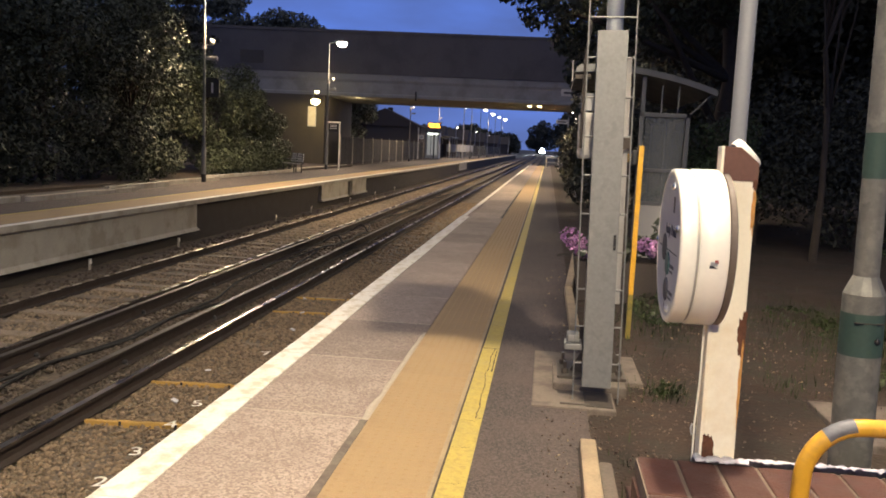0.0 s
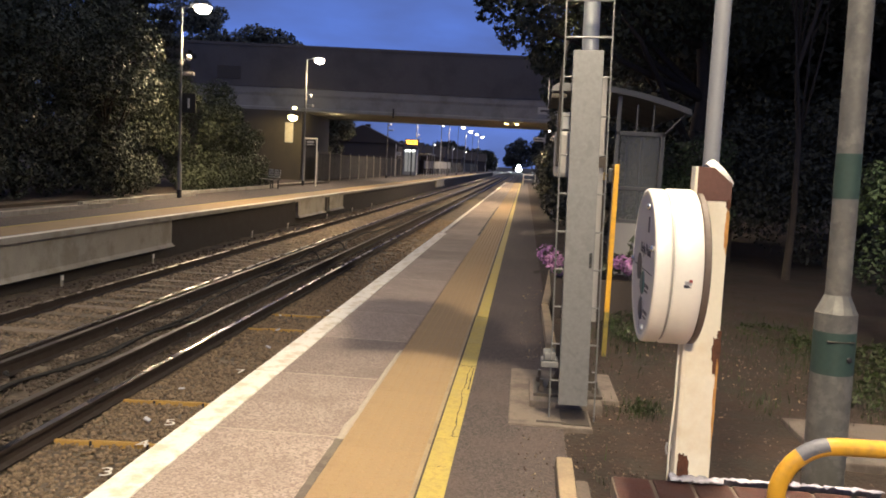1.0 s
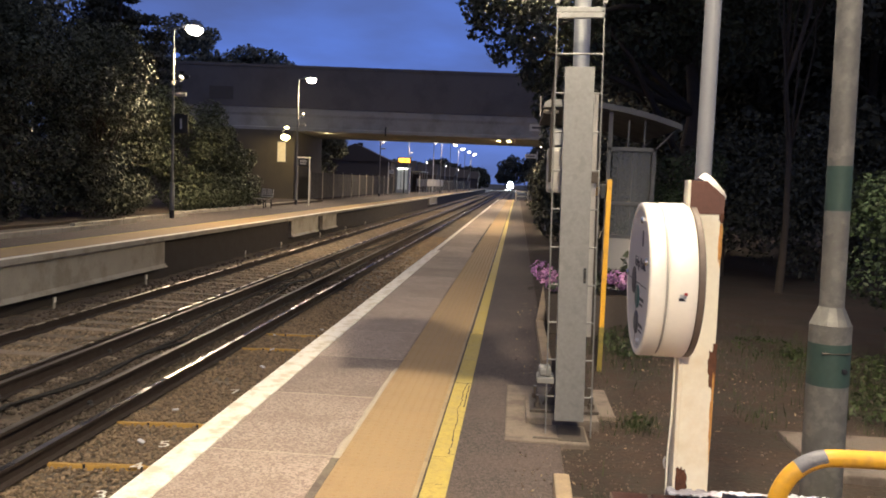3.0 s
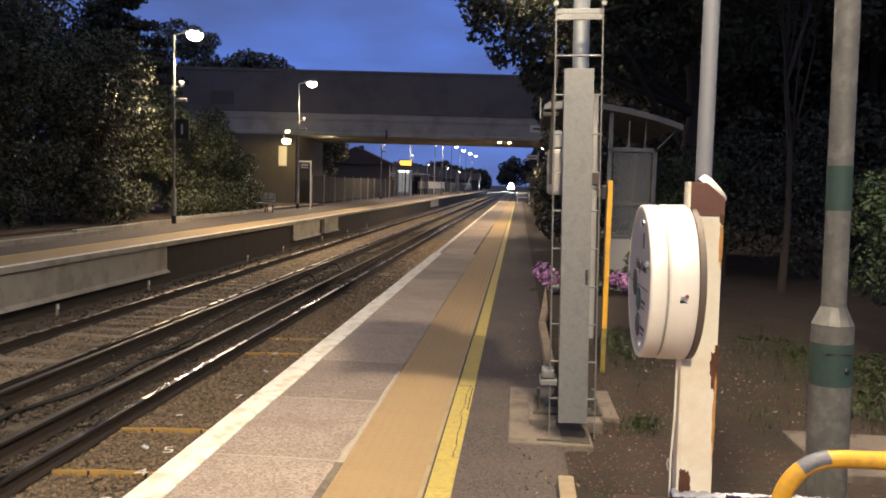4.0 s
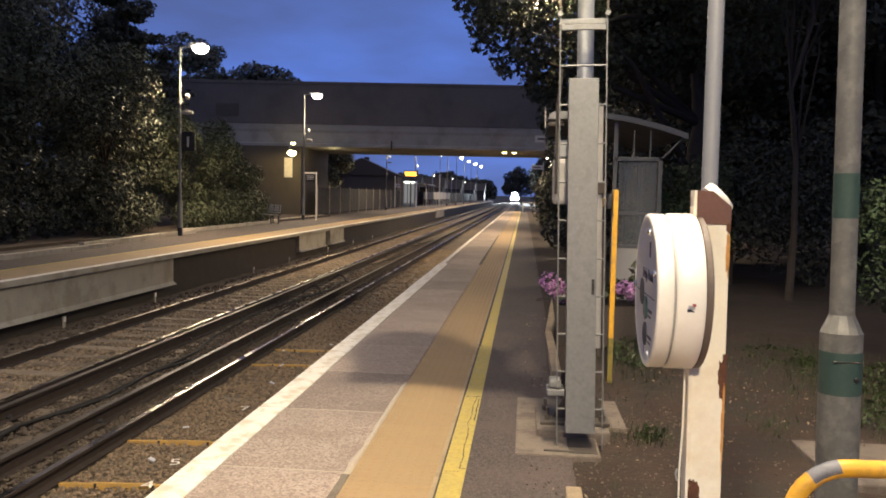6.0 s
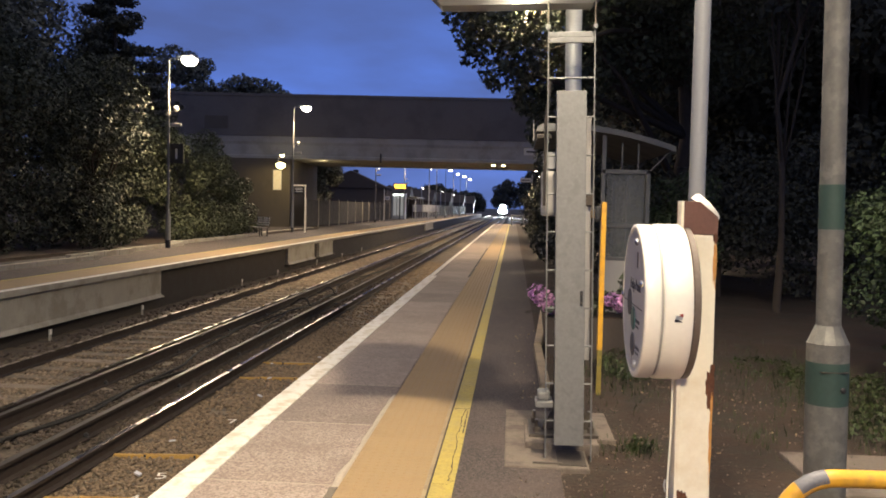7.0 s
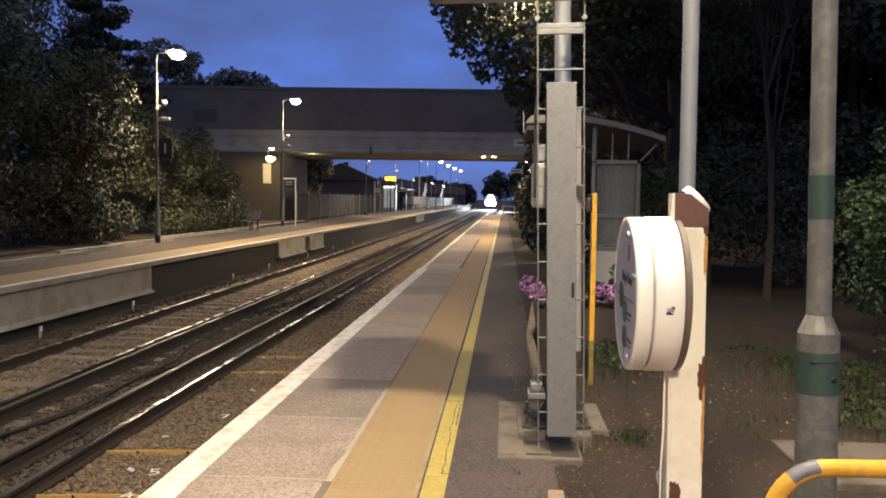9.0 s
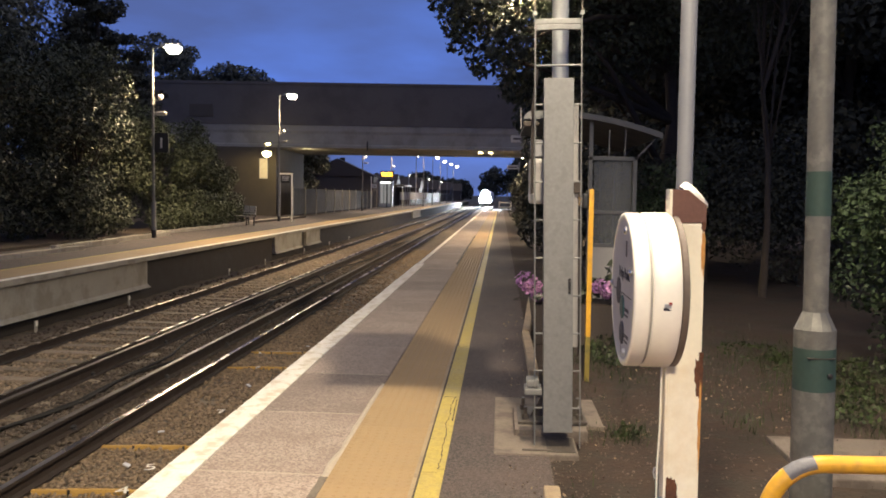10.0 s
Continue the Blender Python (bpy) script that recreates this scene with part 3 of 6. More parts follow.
far_track = railway("railway_track", (-6.1, -7.617), -5.83, "rusty rails with a conductor rail on pale sleepers")


def sleepers(track, cx, n, y0, top):
    me = None
    for i in range(n):
        if me is None:
            o = part("sleeper", box(-1.3, 1.3, -0.125, 0.125, -0.16, 0, 0.015), "sleeper", track)
            me = o.data
        else:
            o = new("sleeper", me)
            o.parent = track
        o.location = (cx, y0 + 0.65 * i, top + random.uniform(-0.012, 0.008))
        o.rotation_euler = (0, 0, random.uniform(-0.02, 0.02))


sleepers(far_track, -6.86, 110, 4.0, -1.05)
sleepers(near_track, -3.43, 80, 2.5, -1.086)


def stones(name, regions, mat, label, seed, lift=0.03):
    """Loose ballast: jittered stones scattered over stretches (x0, x1, y0, y1, count, size)."""
    r = np.random.default_rng(seed)
    bmi = bmesh.new()
    bmesh.ops.create_icosphere(bmi, subdivisions=1, radius=1)
    bv = np.array([v.co[:] for v in bmi.verts])
    bf = np.array([[v.index for v in f.verts] for f in bmi.faces])
    bmi.free()
    allv, allf, off = [], [], 0
    for x0, x1, y0, y1, count, size in regions:
        for _ in range(count):
            s = size * r.uniform(0.55, 1.4)
            v = bv * (s * np.array([r.uniform(0.7, 1.1), r.uniform(0.6, 1.0), r.uniform(0.45, 0.8)])) * r.uniform(0.7, 1.2, (len(bv), 1))
            a = r.uniform(0, 6.28)
            ca, sa = math.cos(a), math.sin(a)
            v = np.stack([v[:, 0] * ca - v[:, 1] * sa, v[:, 0] * sa + v[:, 1] * ca, v[:, 2]], 1)
            px, py = r.uniform(x0, x1), r.uniform(y0, y1)
            # fines and clay bury the stones in patches
            if noise.noise(Vector((px * 1.9, py * 1.4, seed))) < r.uniform(-0.7, 0.12):
                continue
            allv.append(v + np.array([px, py, -1.092 + r.uniform(0, lift)]))
            allf.append(bf + off)
            off += len(bv)
    ob = bare(name, np.concatenate(allv), np.concatenate(allf), mat)
    return tagged(ob, label, "ballast", kind="stuff")


stones("ballast_stones", [(-4.12, -2.72, 3.5, 10, 13000, 0.023), (-4.12, -2.72, 10, 18, 10000, 0.028), (-4.12, -2.72, 18, 40, 3600, 0.036), (-2.64, -2.0, 3.5, 14, 4500, 0.026), (-2.64, -2.0, 14, 40, 2600, 0.034)],
       "stone", "loose brown ballast stones between the rails", 5)
stones("oily_ballast", [(-5.75, -4.25, 5, 18, 15000, 0.028), (-5.75, -4.25, 18, 45, 6000, 0.038), (-8.7, -7.68, 9, 22, 1300, 0.036), (-8.7, -7.68, 22, 45, 900, 0.045)],
       "oiledstone", "oily dark ballast stones between the tracks", 7, 0.05)
stones("dusty_ballast", [(-7.55, -6.15, 6, 18, 8500, 0.032), (-7.55, -6.15, 18, 32, 5500, 0.04), (-7.55, -6.15, 32, 60, 4500, 0.046)], "paleballast", "dusty pale ballast stones between sleepers", 6, 0.04)

# ---- near platform ----
platform = empty("platform")
structure(platform, "platform with white edge, buff tactile strip and yellow line", "platform")
part("platform_core", box(EDGE + 0.14, 0.42, -6, PLAT_END, -1.4, -0.075), "darkbrick", platform)
part("asphalt_surface", box(-0.405, 0.41, -6, PLAT_END, -0.08, 0.0), "asphalt", platform, "dark worn asphalt")
part("joint_bed", box(EDGE + 0.06, -0.4, -6, PLAT_END, -0.08, -0.012), "groove", platform)
part("slab_bed", box(EDGE + 0.203, -0.94, -6, PLAT_END, -0.06, -0.0025), "mortar", platform)
part("tactile_edging", box(-0.422, -0.397, -6, PLAT_END, -0.07, 0.002, 0.002), "wood", platform, "thin pale edging beside the tactile strip")
part("groove", box(-0.395, -0.384, -6, PLAT_END, -0.01, 0.0012), "groove", platform)
part("groove", box(-0.397, -0.380, 6.75, PLAT_END, -0.01, 0.0046), "groove", platform, "open dark joint beside the yellow line")
part("yellow_line", box(-0.384, -0.246, -6, 9.0, -0.01, 0.004), "yellow", platform, "chipped yellow painted line")
part("yellow_line", box(-0.37, -0.25, 9.03, PLAT_END, -0.01, 0.0035), "yellow", platform)
pv, pf = [], []
for k in range(31):
    yy = 4.72 + 0.08 * k
    w = 0.026 + 0.018 * max(0.0, 1 - abs(yy - 5.0) / 0.35) + 0.012 * noise.noise(Vector((yy * 6, 0, 0))) - (0.016 if 5.15 < yy < 5.28 else 0) - 0.012 * max(0, yy - 6.4)
    pv += [(-0.926, yy, 0.003), (-0.935 - max(w, 0.006), yy, 0.003), (-0.926, yy, -0.002), (-0.935 - max(w, 0.006), yy, -0.002)]
for k in range(30):
    q = 4 * k
    pf += [(q + 4, q + 5, q + 1, q), (q + 1, q + 5, q + 7, q + 3), (q, q + 2, q + 6, q + 4)]
gv, gf = [], []
for k in range(40):
    yy = 0.82 + 0.1 * k
    w = 0.038 + 0.012 * noise.noise(Vector((yy * 9, 4, 0))) + 0.008 * noise.noise(Vector((yy * 31, 4, 0)))
    gv += [(-0.926, yy, 0.0015), (-0.935 - w, yy, 0.0015)]
for k in range(39):
    gf.append((2 * k + 2, 2 * k + 3, 2 * k + 1, 2 * k))
crack = bare("worn_joint", gv, gf, "dirtslab", platform)
crack["label"] = "dark crumbling joint beside the tactile strip"
patch = bare("repair_patch", pv, pf, "mortar", platform)
patch["label"] = "pale mortar repair beside the tactile strip"


def line_cracks():
    """Dark cracks that wander along and across the yellow line."""
    def crack_strip(points, width):
        v, f = [], []
        for k, (x, y) in enumerate(points):
            a, b = points[max(k - 1, 0)], points[min(k + 1, len(points) - 1)]
            d = Vector((b[0] - a[0], b[1] - a[1], 0)).normalized()
            w = width * (0.45 + 0.9 * abs(noise.noise(Vector((x * 40, y * 23, 2)))))
            v += [(x - d.y * w, y + d.x * w, 0.0052), (x + d.y * w, y - d.x * w, 0.0052)]
        for k in range(len(points) - 1):
            f.append((2 * k, 2 * k + 1, 2 * k + 3, 2 * k + 2))
        o = bare("line_crack", v, f, "groove", platform)
        o["label"] = "dark crack in the yellow paint"
    run = [(-0.29 + 0.03 * noise.noise(Vector((0.11 * k, 0, 5))) + 0.012 * noise.noise(Vector((0.7 * k, 4, 5))), 4.92 + 0.045 * k) for k in range(41)]
    crack_strip(run, 0.0042)
    crack_strip([(-0.385 + 0.014 * k, 6.72 + 0.01 * noise.noise(Vector((k * 0.7, 1, 0)))) for k in range(30)], 0.009)
    crack_strip([(-0.29 + 0.006 * k, 4.92 + 0.012 * noise.noise(Vector((k * 0.9, 3, 0)))) for k in range(8)], 0.005)
    crack_strip([(-0.372 + 0.012 * k, 4.86 + 0.02 * noise.noise(Vector((k * 0.8, 8, 0)))) for k in range(8)], 0.003)
    crack_strip([(-0.262 + 0.006 * noise.noise(Vector((k * 0.6, 9, 0))), 6.0 + 0.05 * k) for k in range(14)], 0.006)
    for y in (3.3, 3.9, 4.4, 7.6, 8.3):
        crack_strip([(-0.375 + 0.012 * k, y + 0.02 * noise.noise(Vector((k * 0.7, y, 0)))) for k in range(9)], 0.0022)


line_cracks()

# ---- opposite platform ----
far_platform = empty("opposite_platform")
structure(far_platform, "opposite platform with white edge and buff strip", "platform")
part("platform_core", box(-13.6, FAR_EDGE - 0.2, -6, FAR_END, -1.4, -0.1), "darkbrick", far_platform)
part("asphalt_surface", box(-13.6, -9.98, -6, FAR_END, -0.1, 0.0), "asphalt", far_platform)
part("edge_coping", box(FAR_EDGE - 0.25, FAR_EDGE + 0.0, -6, FAR_END, -0.12, 0.0, 0.01), "concrete", far_platform)
part("white_line", box(FAR_EDGE - 0.16, FAR_EDGE - 0.01, -6, FAR_END, -0.01, 0.004), "white", far_platform)
part("tactile_strip", box(-9.98, FAR_EDGE - 0.25, -6, FAR_END, -0.1, 0.002), "tactile", far_platform)
part("yellow_line", box(-10.10, -10.0, -6, FAR_END, -0.01, 0.0035), "yellow", far_platform)
for y0, y1 in ((-6.0, 20.3), (32.2, 36.6), (37.5, 40.4), (84.0, 92.0)):
    o = part("facing_panel", prism([(FAR_EDGE - 0.22, -0.14), (FAR_EDGE - 0.08, -0.14), (FAR_EDGE - 0.08, -0.72), (FAR_EDGE + 0.02, -0.8), (FAR_EDGE - 0.22, -0.8)], y0, y1), "concrete", far_platform, "pale concrete facing panel")
for y in (15.0, 18.94, 26.2, 30.3, 36.5, 42.0, 47.5):
    w = empty("marker_stub", pose(FAR_EDGE + 0.06, y, -1.09))
    part("post", box(-0.016, 0.016, -0.035, 0.035, -0.05, 0.23, 0.006), "concrete", w)
    part("plate", box(0.016, 0.022, -0.04, 0.04, 0.13, 0.23, 0.003), "cream", w)
    tagged(w, "small white painted marker stub at a wall foot", "marker", "track markers")

# edging along the planted bank, in offset runs
for x, y0, y1, z in ((-11.55, 6.0, 17.0, 0.14), (-11.4, 17.05, 21.9, 0.12), (-11.75, 21.0, 24.6, 0.16), (-12.15, 24.7, 29.6, 0.15), (-12.75, 29.7, 42.0, 0.14), (-13.3, 42.1, 54.0, 0.12)):
    k = empty("edging_kerb")
    yy = y0
    while yy < y1 - 0.2:
        ye = min(yy + 0.91, y1)
        part("kerb_stone", box(x - 0.16, x, yy + 0.006, ye - 0.006, -0.06, z + random.uniform(-.012, .012), 0.015), "concrete", k)
        yy = ye
    tagged(k, "pale concrete kerb along the planted bank", "kerb", "bank kerbs")
bm = box(-30, -11.75, -6, 17, -0.05, 0.09)
structure(part("bank_soil", bm, "earth"), "dark soil under the bushes", "earth")
bm = box(-30, -12.95, 17, 54, -0.05, 0.09)
structure(part("bank_soil", bm, "earth"), "dark soil under the bushes", "earth")


# ---- road bridge ----
def road_bridge():
    b = empty("road_bridge", pose(0, 59.5, 0, 0, 0, 4.0))
    part("deck", box(-30, 30, -0.0, 11.0, 5.55, 6.4), "bridge", b)
    part("fascia_beam", prism2(-30, 30), "bridge", b, "pale grey concrete edge beam")
    for i in range(14):
        part("girder", box(-16.5, 22, 0.9 + 0.72 * i, 1.25 + 0.72 * i, 4.9, 5.55), "bridge", b)
    part("soffit", box(-16.5, 22, 0.5, 11.0, 5.0, 5.06), "bridge", b)
    for i in range(24):
        part("parapet_panel", box(-30 + 2.5 * i, -27.5 + 2.5 * i, -0.22, -0.05, 6.52, 9.35), "parapet", b)
    part("parapet_coping", box(-30, 30, -0.28, 0.02, 9.35, 9.55, 0.02), "parapet", b)
    part("parapet_coping", box(-30, 30, 10.9, 11.2, 9.2, 9.4, 0.02), "parapet", b)
    part("parapet_wall", box(-30, 30, 10.95, 11.15, 6.4, 9.2), "parapet", b)
    part("abutment", box(-19.5, -16.15, -0.3, 11.2, -1.3, 4.9), "abut", b)
    part("wing_wall", box(-30, -19.5, -0.25, 0.6, -1.3, 4.9), "abut", b)
    part("abutment", box(6.5, 22, -0.3, 11.2, -1.3, 4.9), "abut", b)
    part("notice_frame", box(-22.4, -20.7, -0.26, -0.22, 7.0, 7.9, 0.01), "galvdark", b, "grey framed notice on the parapet")
    part("drain_pipe", tube([(-9.6, -0.3, 4.75), (-9.6, -0.3, 5.4)], 0.06, 8), "black", b)
    structure(b, "concrete road bridge with dark parapet over the tracks", "bridge")


def prism2(x0, x1):
    bm = bmesh.new()
    prof = [(-0.16, 4.9), (0.5, 4.9), (0.5, 6.5), (-0.16, 6.5), (-0.16, 6.1), (-0.1, 5.9), (-0.1, 5.15), (-0.16, 5.1)]
    a = [bm.verts.new((x0, y, z)) for y, z in prof]
    b = [bm.verts.new((x1, y, z)) for y, z in prof]
    for k in range(len(prof)):
        bm.faces.new((a[k], a[(k + 1) % len(prof)], b[(k + 1) % len(prof)], b[k]))
    bm.faces.new(a)
    bm.faces.new(b[::-1])
    bmesh.ops.recalc_face_normals(bm, faces=bm.faces)
    return bm


road_bridge()


# ---- lamps on posts ----
def platform_lamp(x, y, h, mat, label, camera_z=None, arm=0.75, sign=False, back=1):
    t = empty("platform_lamp", pose(x, y, 0))
    part("base", lathe([(0.085, -0.05), (0.085, 1.15), (0.055, 1.3)], 14), "galv", t, smooth=True)
    part("pole", lathe([(0.052, 1.25), (0.042, h)], 12), "galv", t, smooth=True)
    part("band", lathe([(0.088, 0.0), (0.088, 0.28)], 14), "black", t, "black painted foot band")
    part("arm", tube([(0, 0, h - 0.05), (0.1 * back, 0, h + 0.0), (arm * 0.55 * back, 0, h + 0.03)], 0.03, 8), "galv", t, smooth=True)
    head = part("head", box(min(arm * 0.45, arm * 1.35) * back if back > 0 else -arm * 1.35, arm * 1.35 if back > 0 else -arm * 0.45, -0.14, 0.14, h - 0.02, h + 0.13, 0.04), "steel", t)
    part("lens", lathe([(0.05, -0.21), (0.18, -0.18), (0.26, -0.09), (0.28, 0.02)], 16, Matrix.Translation((arm * back, 0, h - 0.01))), mat, head, "glowing lamp lens", smooth=True)
    if camera_z:
        c = part("camera_bracket", tube([(0, 0, camera_z), (0.28, -0.05, camera_z)], 0.025, 8), "galv", t)
        part("camera_dome", lathe([(0.02, -0.09), (0.065, -0.07), (0.085, 0.0), (0.085, 0.08), (0.05, 0.11)], 14, Matrix.Translation((0.3, -0.05, camera_z + 0.08))), "cream", c, "white domed camera housing", smooth=True)
        part("clamp", lathe([(0.085, -0.06), (0.085, 0.06)], 12, Matrix.Translation((0, 0, camera_z - 0.08))), "beige", t)
        part("camera", box(0.1, 0.5, -0.12, 0.0, camera_z - 0.52, camera_z - 0.4, 0.02), "beige", t)
    if sign:
        s = part("sign_board", box(0.07, 0.55, -0.03, 0.03, 3.0, 3.68, 0.01), "black", t, "dark square sign with a pale bar")
        part("sign_bar", box(0.27, 0.34, -0.036, -0.03, 3.15, 3.5), "plate", s)
        part("bracket", box(0.0, 0.08, -0.02, 0.02, 3.3, 3.38), "galv", t)
    tagged(t, label, "lamp post", "platform lamps")
    return t


for i, (lx, ly, lz) in enumerate(FAR_LAMPS):
    platform_lamp(lx, ly, lz, "lens", "tall galvanised platform lamp with a lit head and camera", 4.8 if i == 0 else 5.05, 0.75, sign=(i == 0))
for fx, fy, fz in DISTANT_LAMPS:
    platform_lamp(fx, fy, fz, "lensfar", "distant lit lamp post beyond the platform end", None, 0.75)
platform_lamp(BEHIND_LAMP[0] + 0.75, BEHIND_LAMP[1], BEHIND_LAMP[2] + 0.27, "lens", "tall galvanised platform lamp with a lit head", None, 0.75, back=-1)
for lx, ly, lz in ASSUMED_PLATFORM_LAMPS:
    platform_lamp(lx, ly, lz, "lens", "assumed galvanised platform lamp by the hedge with a lit head", None, 0.35, back=-1)
# glowing strips added in place of the pale reflections on the soffit
for sx, sy, sz in ASSUMED_SOFFIT_LAMPS:
    s = empty("assumed_soffit_lamp", pose(sx, sy, sz))
    part("case", box(-0.16, 0.16, -0.6, 0.6, 0.0, 0.14, 0.02), "steel", s)
    part("diffuser", box(-0.13, 0.13, -0.55, 0.55, -0.03, 0.0), "lenswarm", s, "lit diffuser")
    tagged(s, "assumed strip lamp in place of reflections under the bridge", "lamp", "soffit lamps")
beyond = platform_lamp(BEYOND_LAMP[0] + 0.85, BEYOND_LAMP[1], BEYOND_LAMP[2] + 0.27, "lens", "lit platform lamp among overhanging leaves", None, 0.85, back=-1)


# ---- column beside the wall ----
def lamp_column():
    t = empty("lamp_column", pose(1.205, 3.0, -0.03, 0, -1.05, 0))
    part("base", lathe([(0.0705, -0.1), (0.0705, 1.256)], 28), "oldgalv", t, smooth=True)
    part("shoulder", lathe([(0.0700, 1.2555), (0.0425, 1.318)], 12), "oldgalv", t)
    part("shaft", lathe([(0.0415, 1.30), (0.040, 7.1)], 24), "oldgalv", t, smooth=True)
    part("band", lathe([(0.0422, 1.655), (0.0422, 1.81)], 24), "green", t, "dark green painted band", smooth=True)
    b = part("lower_band", lathe([(0.0712, 1.041), (0.0712, 1.191)], 28), "green", t, "dark green painted band with a lock", smooth=True)
    part("door_seam", box(-0.045, 0.045, -0.0735, -0.05, 1.160, 1.163), "galvdark", b)
    part("lock", lathe([(0.010, 0), (0.010, 0.006), (0.006, 0.008)], 10, Matrix.Translation((0.03, -0.066, 1.10)) @ pose(0, 0, 0, 90)), "black", b)
    part("arm", tube([(0, 0, 7.05), (-0.15, 0.1, 7.14), (-0.35, 0.3, 7.15)], 0.03, 10), "oldgalv", t, smooth=True)
    h = part("head", box(-0.72, -0.2, 0.2, 0.6, 7.14, 7.26, 0.04), "steel", t)
    part("lens", box(-0.66, -0.26, 0.25, 0.55, 7.125, 7.139), "lens", h)
    tagged(t, "galvanised lamp column with dark green bands", "lamp post")


lamp_column()


def plain_pole():
    t = empty("pole", pose(0.938, 4.0, -0.03, 0, -0.3, 0))
    part("shaft", lathe([(0.038, -0.1), (0.038, 5.2)], 20), "greyp", t, smooth=True)
    part("foot", lathe([(0.075, -0.02), (0.075, 0.02), (0.045, 0.05)], 16), "greyp", t)
    part("cap", lathe([(0.04, 5.2), (0.03, 5.23), (0.005, 5.24)], 14), "greyp", t)
    tagged(t, "slim plain grey painted pole", "pole")


plain_pole()


# ---- help point ----
def help_point():
    t = empty("help_point", pose(0.613, 2.46, -0.03, 0, -0.5, 0))
    # folded steel post, open at the far side, with its slanted top
    post = part("post", box(-0.05, 0.045, -0.05, 0.05, -0.1, 1.639, 0.006), "postwhite", t)
    part("front_flange", box(-0.058, -0.05, -0.056, 0.0, -0.1, 1.735, 0.002), "postwhite", post)
    top = bmesh.new()
    prism([(-0.0495, 1.640), (0.046, 1.640), (0.046, 1.690), (-0.005, 1.733), (-0.0495, 1.735)], -0.051, 0.05, top)
    part("post_top", top, "brown", post, "bare brown primed top")
    m = Matrix.Translation((0.015, 0.0, 1.709)) @ pose(0, 0, 0, 0, 48, 0)
    part("cap", lathe([(0.050, -0.004), (0.050, 0.014), (0.046, 0.02)], 24, m), "cream", post, "white disc on the slanted top")
    r = random.Random(3)
    for name, cx, cz, w, h, mat in (("rust_patch", 0.042, 1.20, 0.018, 0.066, "rust"), ("rust_patch", -0.036, 0.855, 0.020, 0.045, "rust"), ("rust_stain", 0.042, 1.06, 0.0045, 0.13, "stain"),
                                    ("rust_stain", -0.040, 0.815, 0.014, 0.018, "stain"), ("rust_stain", 0.040, 1.56, 0.006, 0.07, "stain"), ("rust_patch", 0.040, 1.630, 0.008, 0.016, "rust")):
        b = bmesh.new()
        pts = []
        n = 26
        for k in range(n):
            a = 2 * math.pi * k / n
            q = r.uniform(0.7, 1.15)
            x = max(-0.0495, min(0.0455, cx + w * q * math.cos(a)))
            pts.append((x, cz + h * q * math.sin(a)))
        prism(pts, -0.0512 - r.uniform(0, .0004), -0.049, b)
        part(name, b, mat, post)
    # flaked edge on the side that turns from the drum
    b = bmesh.new()
    for k in range(9):
        z = 1.14 + 0.014 * k
        box(0.036, 0.0475 + r.uniform(0, .002), -0.05, -0.035, z, z + 0.017, 0, b)
    part("flaked_edge", b, "rust", post)
    # round drum that faces the track
    turn = Matrix.Translation((-0.041, 0.0, 1.443)) @ pose(0, 0, 0, 0, -90, 0) @ Matrix.Diagonal((1, 1, 0.95, 1))
    part("gasket", lathe([(0.217, -0.011), (0.2228, -0.008), (0.2228, 0.006), (0.2185, 0.0102)], 64, turn), "gasket", t, "grey rubber backing ring", smooth=False)
    drum = part("drum", lathe([(0.221, 0.0105), (0.225, 0.014), (0.225, 0.0875), (0.2225, 0.0905), (0.209, 0.0915), (0.209, 0.098), (0.2215, 0.0985)], 72, turn), "cream", t, "cream enamelled drum", smooth=False)
    lid = part("lid", lathe([(0.2215, 0.099), (0.2235, 0.1015), (0.2235, 0.139), (0.2215, 0.1435), (0.215, 0.1455), (0.2055, 0.1455), (0.2055, 0.142)], 72, turn), "cream", t)
    for o in (drum, lid):
        for f in o.data.polygons:
            f.use_smooth = len(f.vertices) == 4
    part("seam_ring", lathe([(0.2165, 0.0907), (0.2165, 0.0987)], 72, turn), "beige", t, "narrow dull seam between drum and lid")
    face = part("face_plate", lathe([(0.205, 0.1425), (0.205, 0.1445)], 64, turn), "plate", t, "pale printed face plate")
    fm = Matrix.Translation((-0.041 + 0.1447 * 0.05, 0.0, 1.443)) @ pose(0, 0, 0, 0, -90, 0) @ Matrix.Translation((0, 0, 0.1447)) @ pose(0, 0, 0, 0, 0, -90)
    # on the face: local x runs along -y of the world, local y up
    def mark(name, x0, x1, y0, y1, mat, z=0.0006, label=""):
        o = part(name, box(x0, x1, y0, y1, 0, z), mat, face, label)
        o.matrix_basis = fm
        return o
    letters("lettering", "Help Point", 0.045, fm @ Matrix.Translation((-0.055, 0.035, 0.0004)), "ink", face, "dark printed words")
    mark("emblem", 0.06, 0.085, 0.10, 0.145, "ink", label="small dark emblem")
    mark("panel_line", -0.17, 0.17, -0.012, -0.009, "ink")
    mark("panel_line", -0.004, -0.001, -0.19, -0.012, "ink")
    for y in (-0.05, -0.125):
        o = part("button", lathe([(0.034, 0), (0.034, 0.003), (0.027, 0.005)], 24, fm @ Matrix.Translation((0.02, y, 0))), "teal" if y > -0.1 else "ink", face, "round push button")
        mark("print_bar", 0.06, 0.13, y - 0.006, y + 0.004, "ink")
        mark("print_bar", 0.06, 0.115, y - 0.02, y - 0.014, "ink")
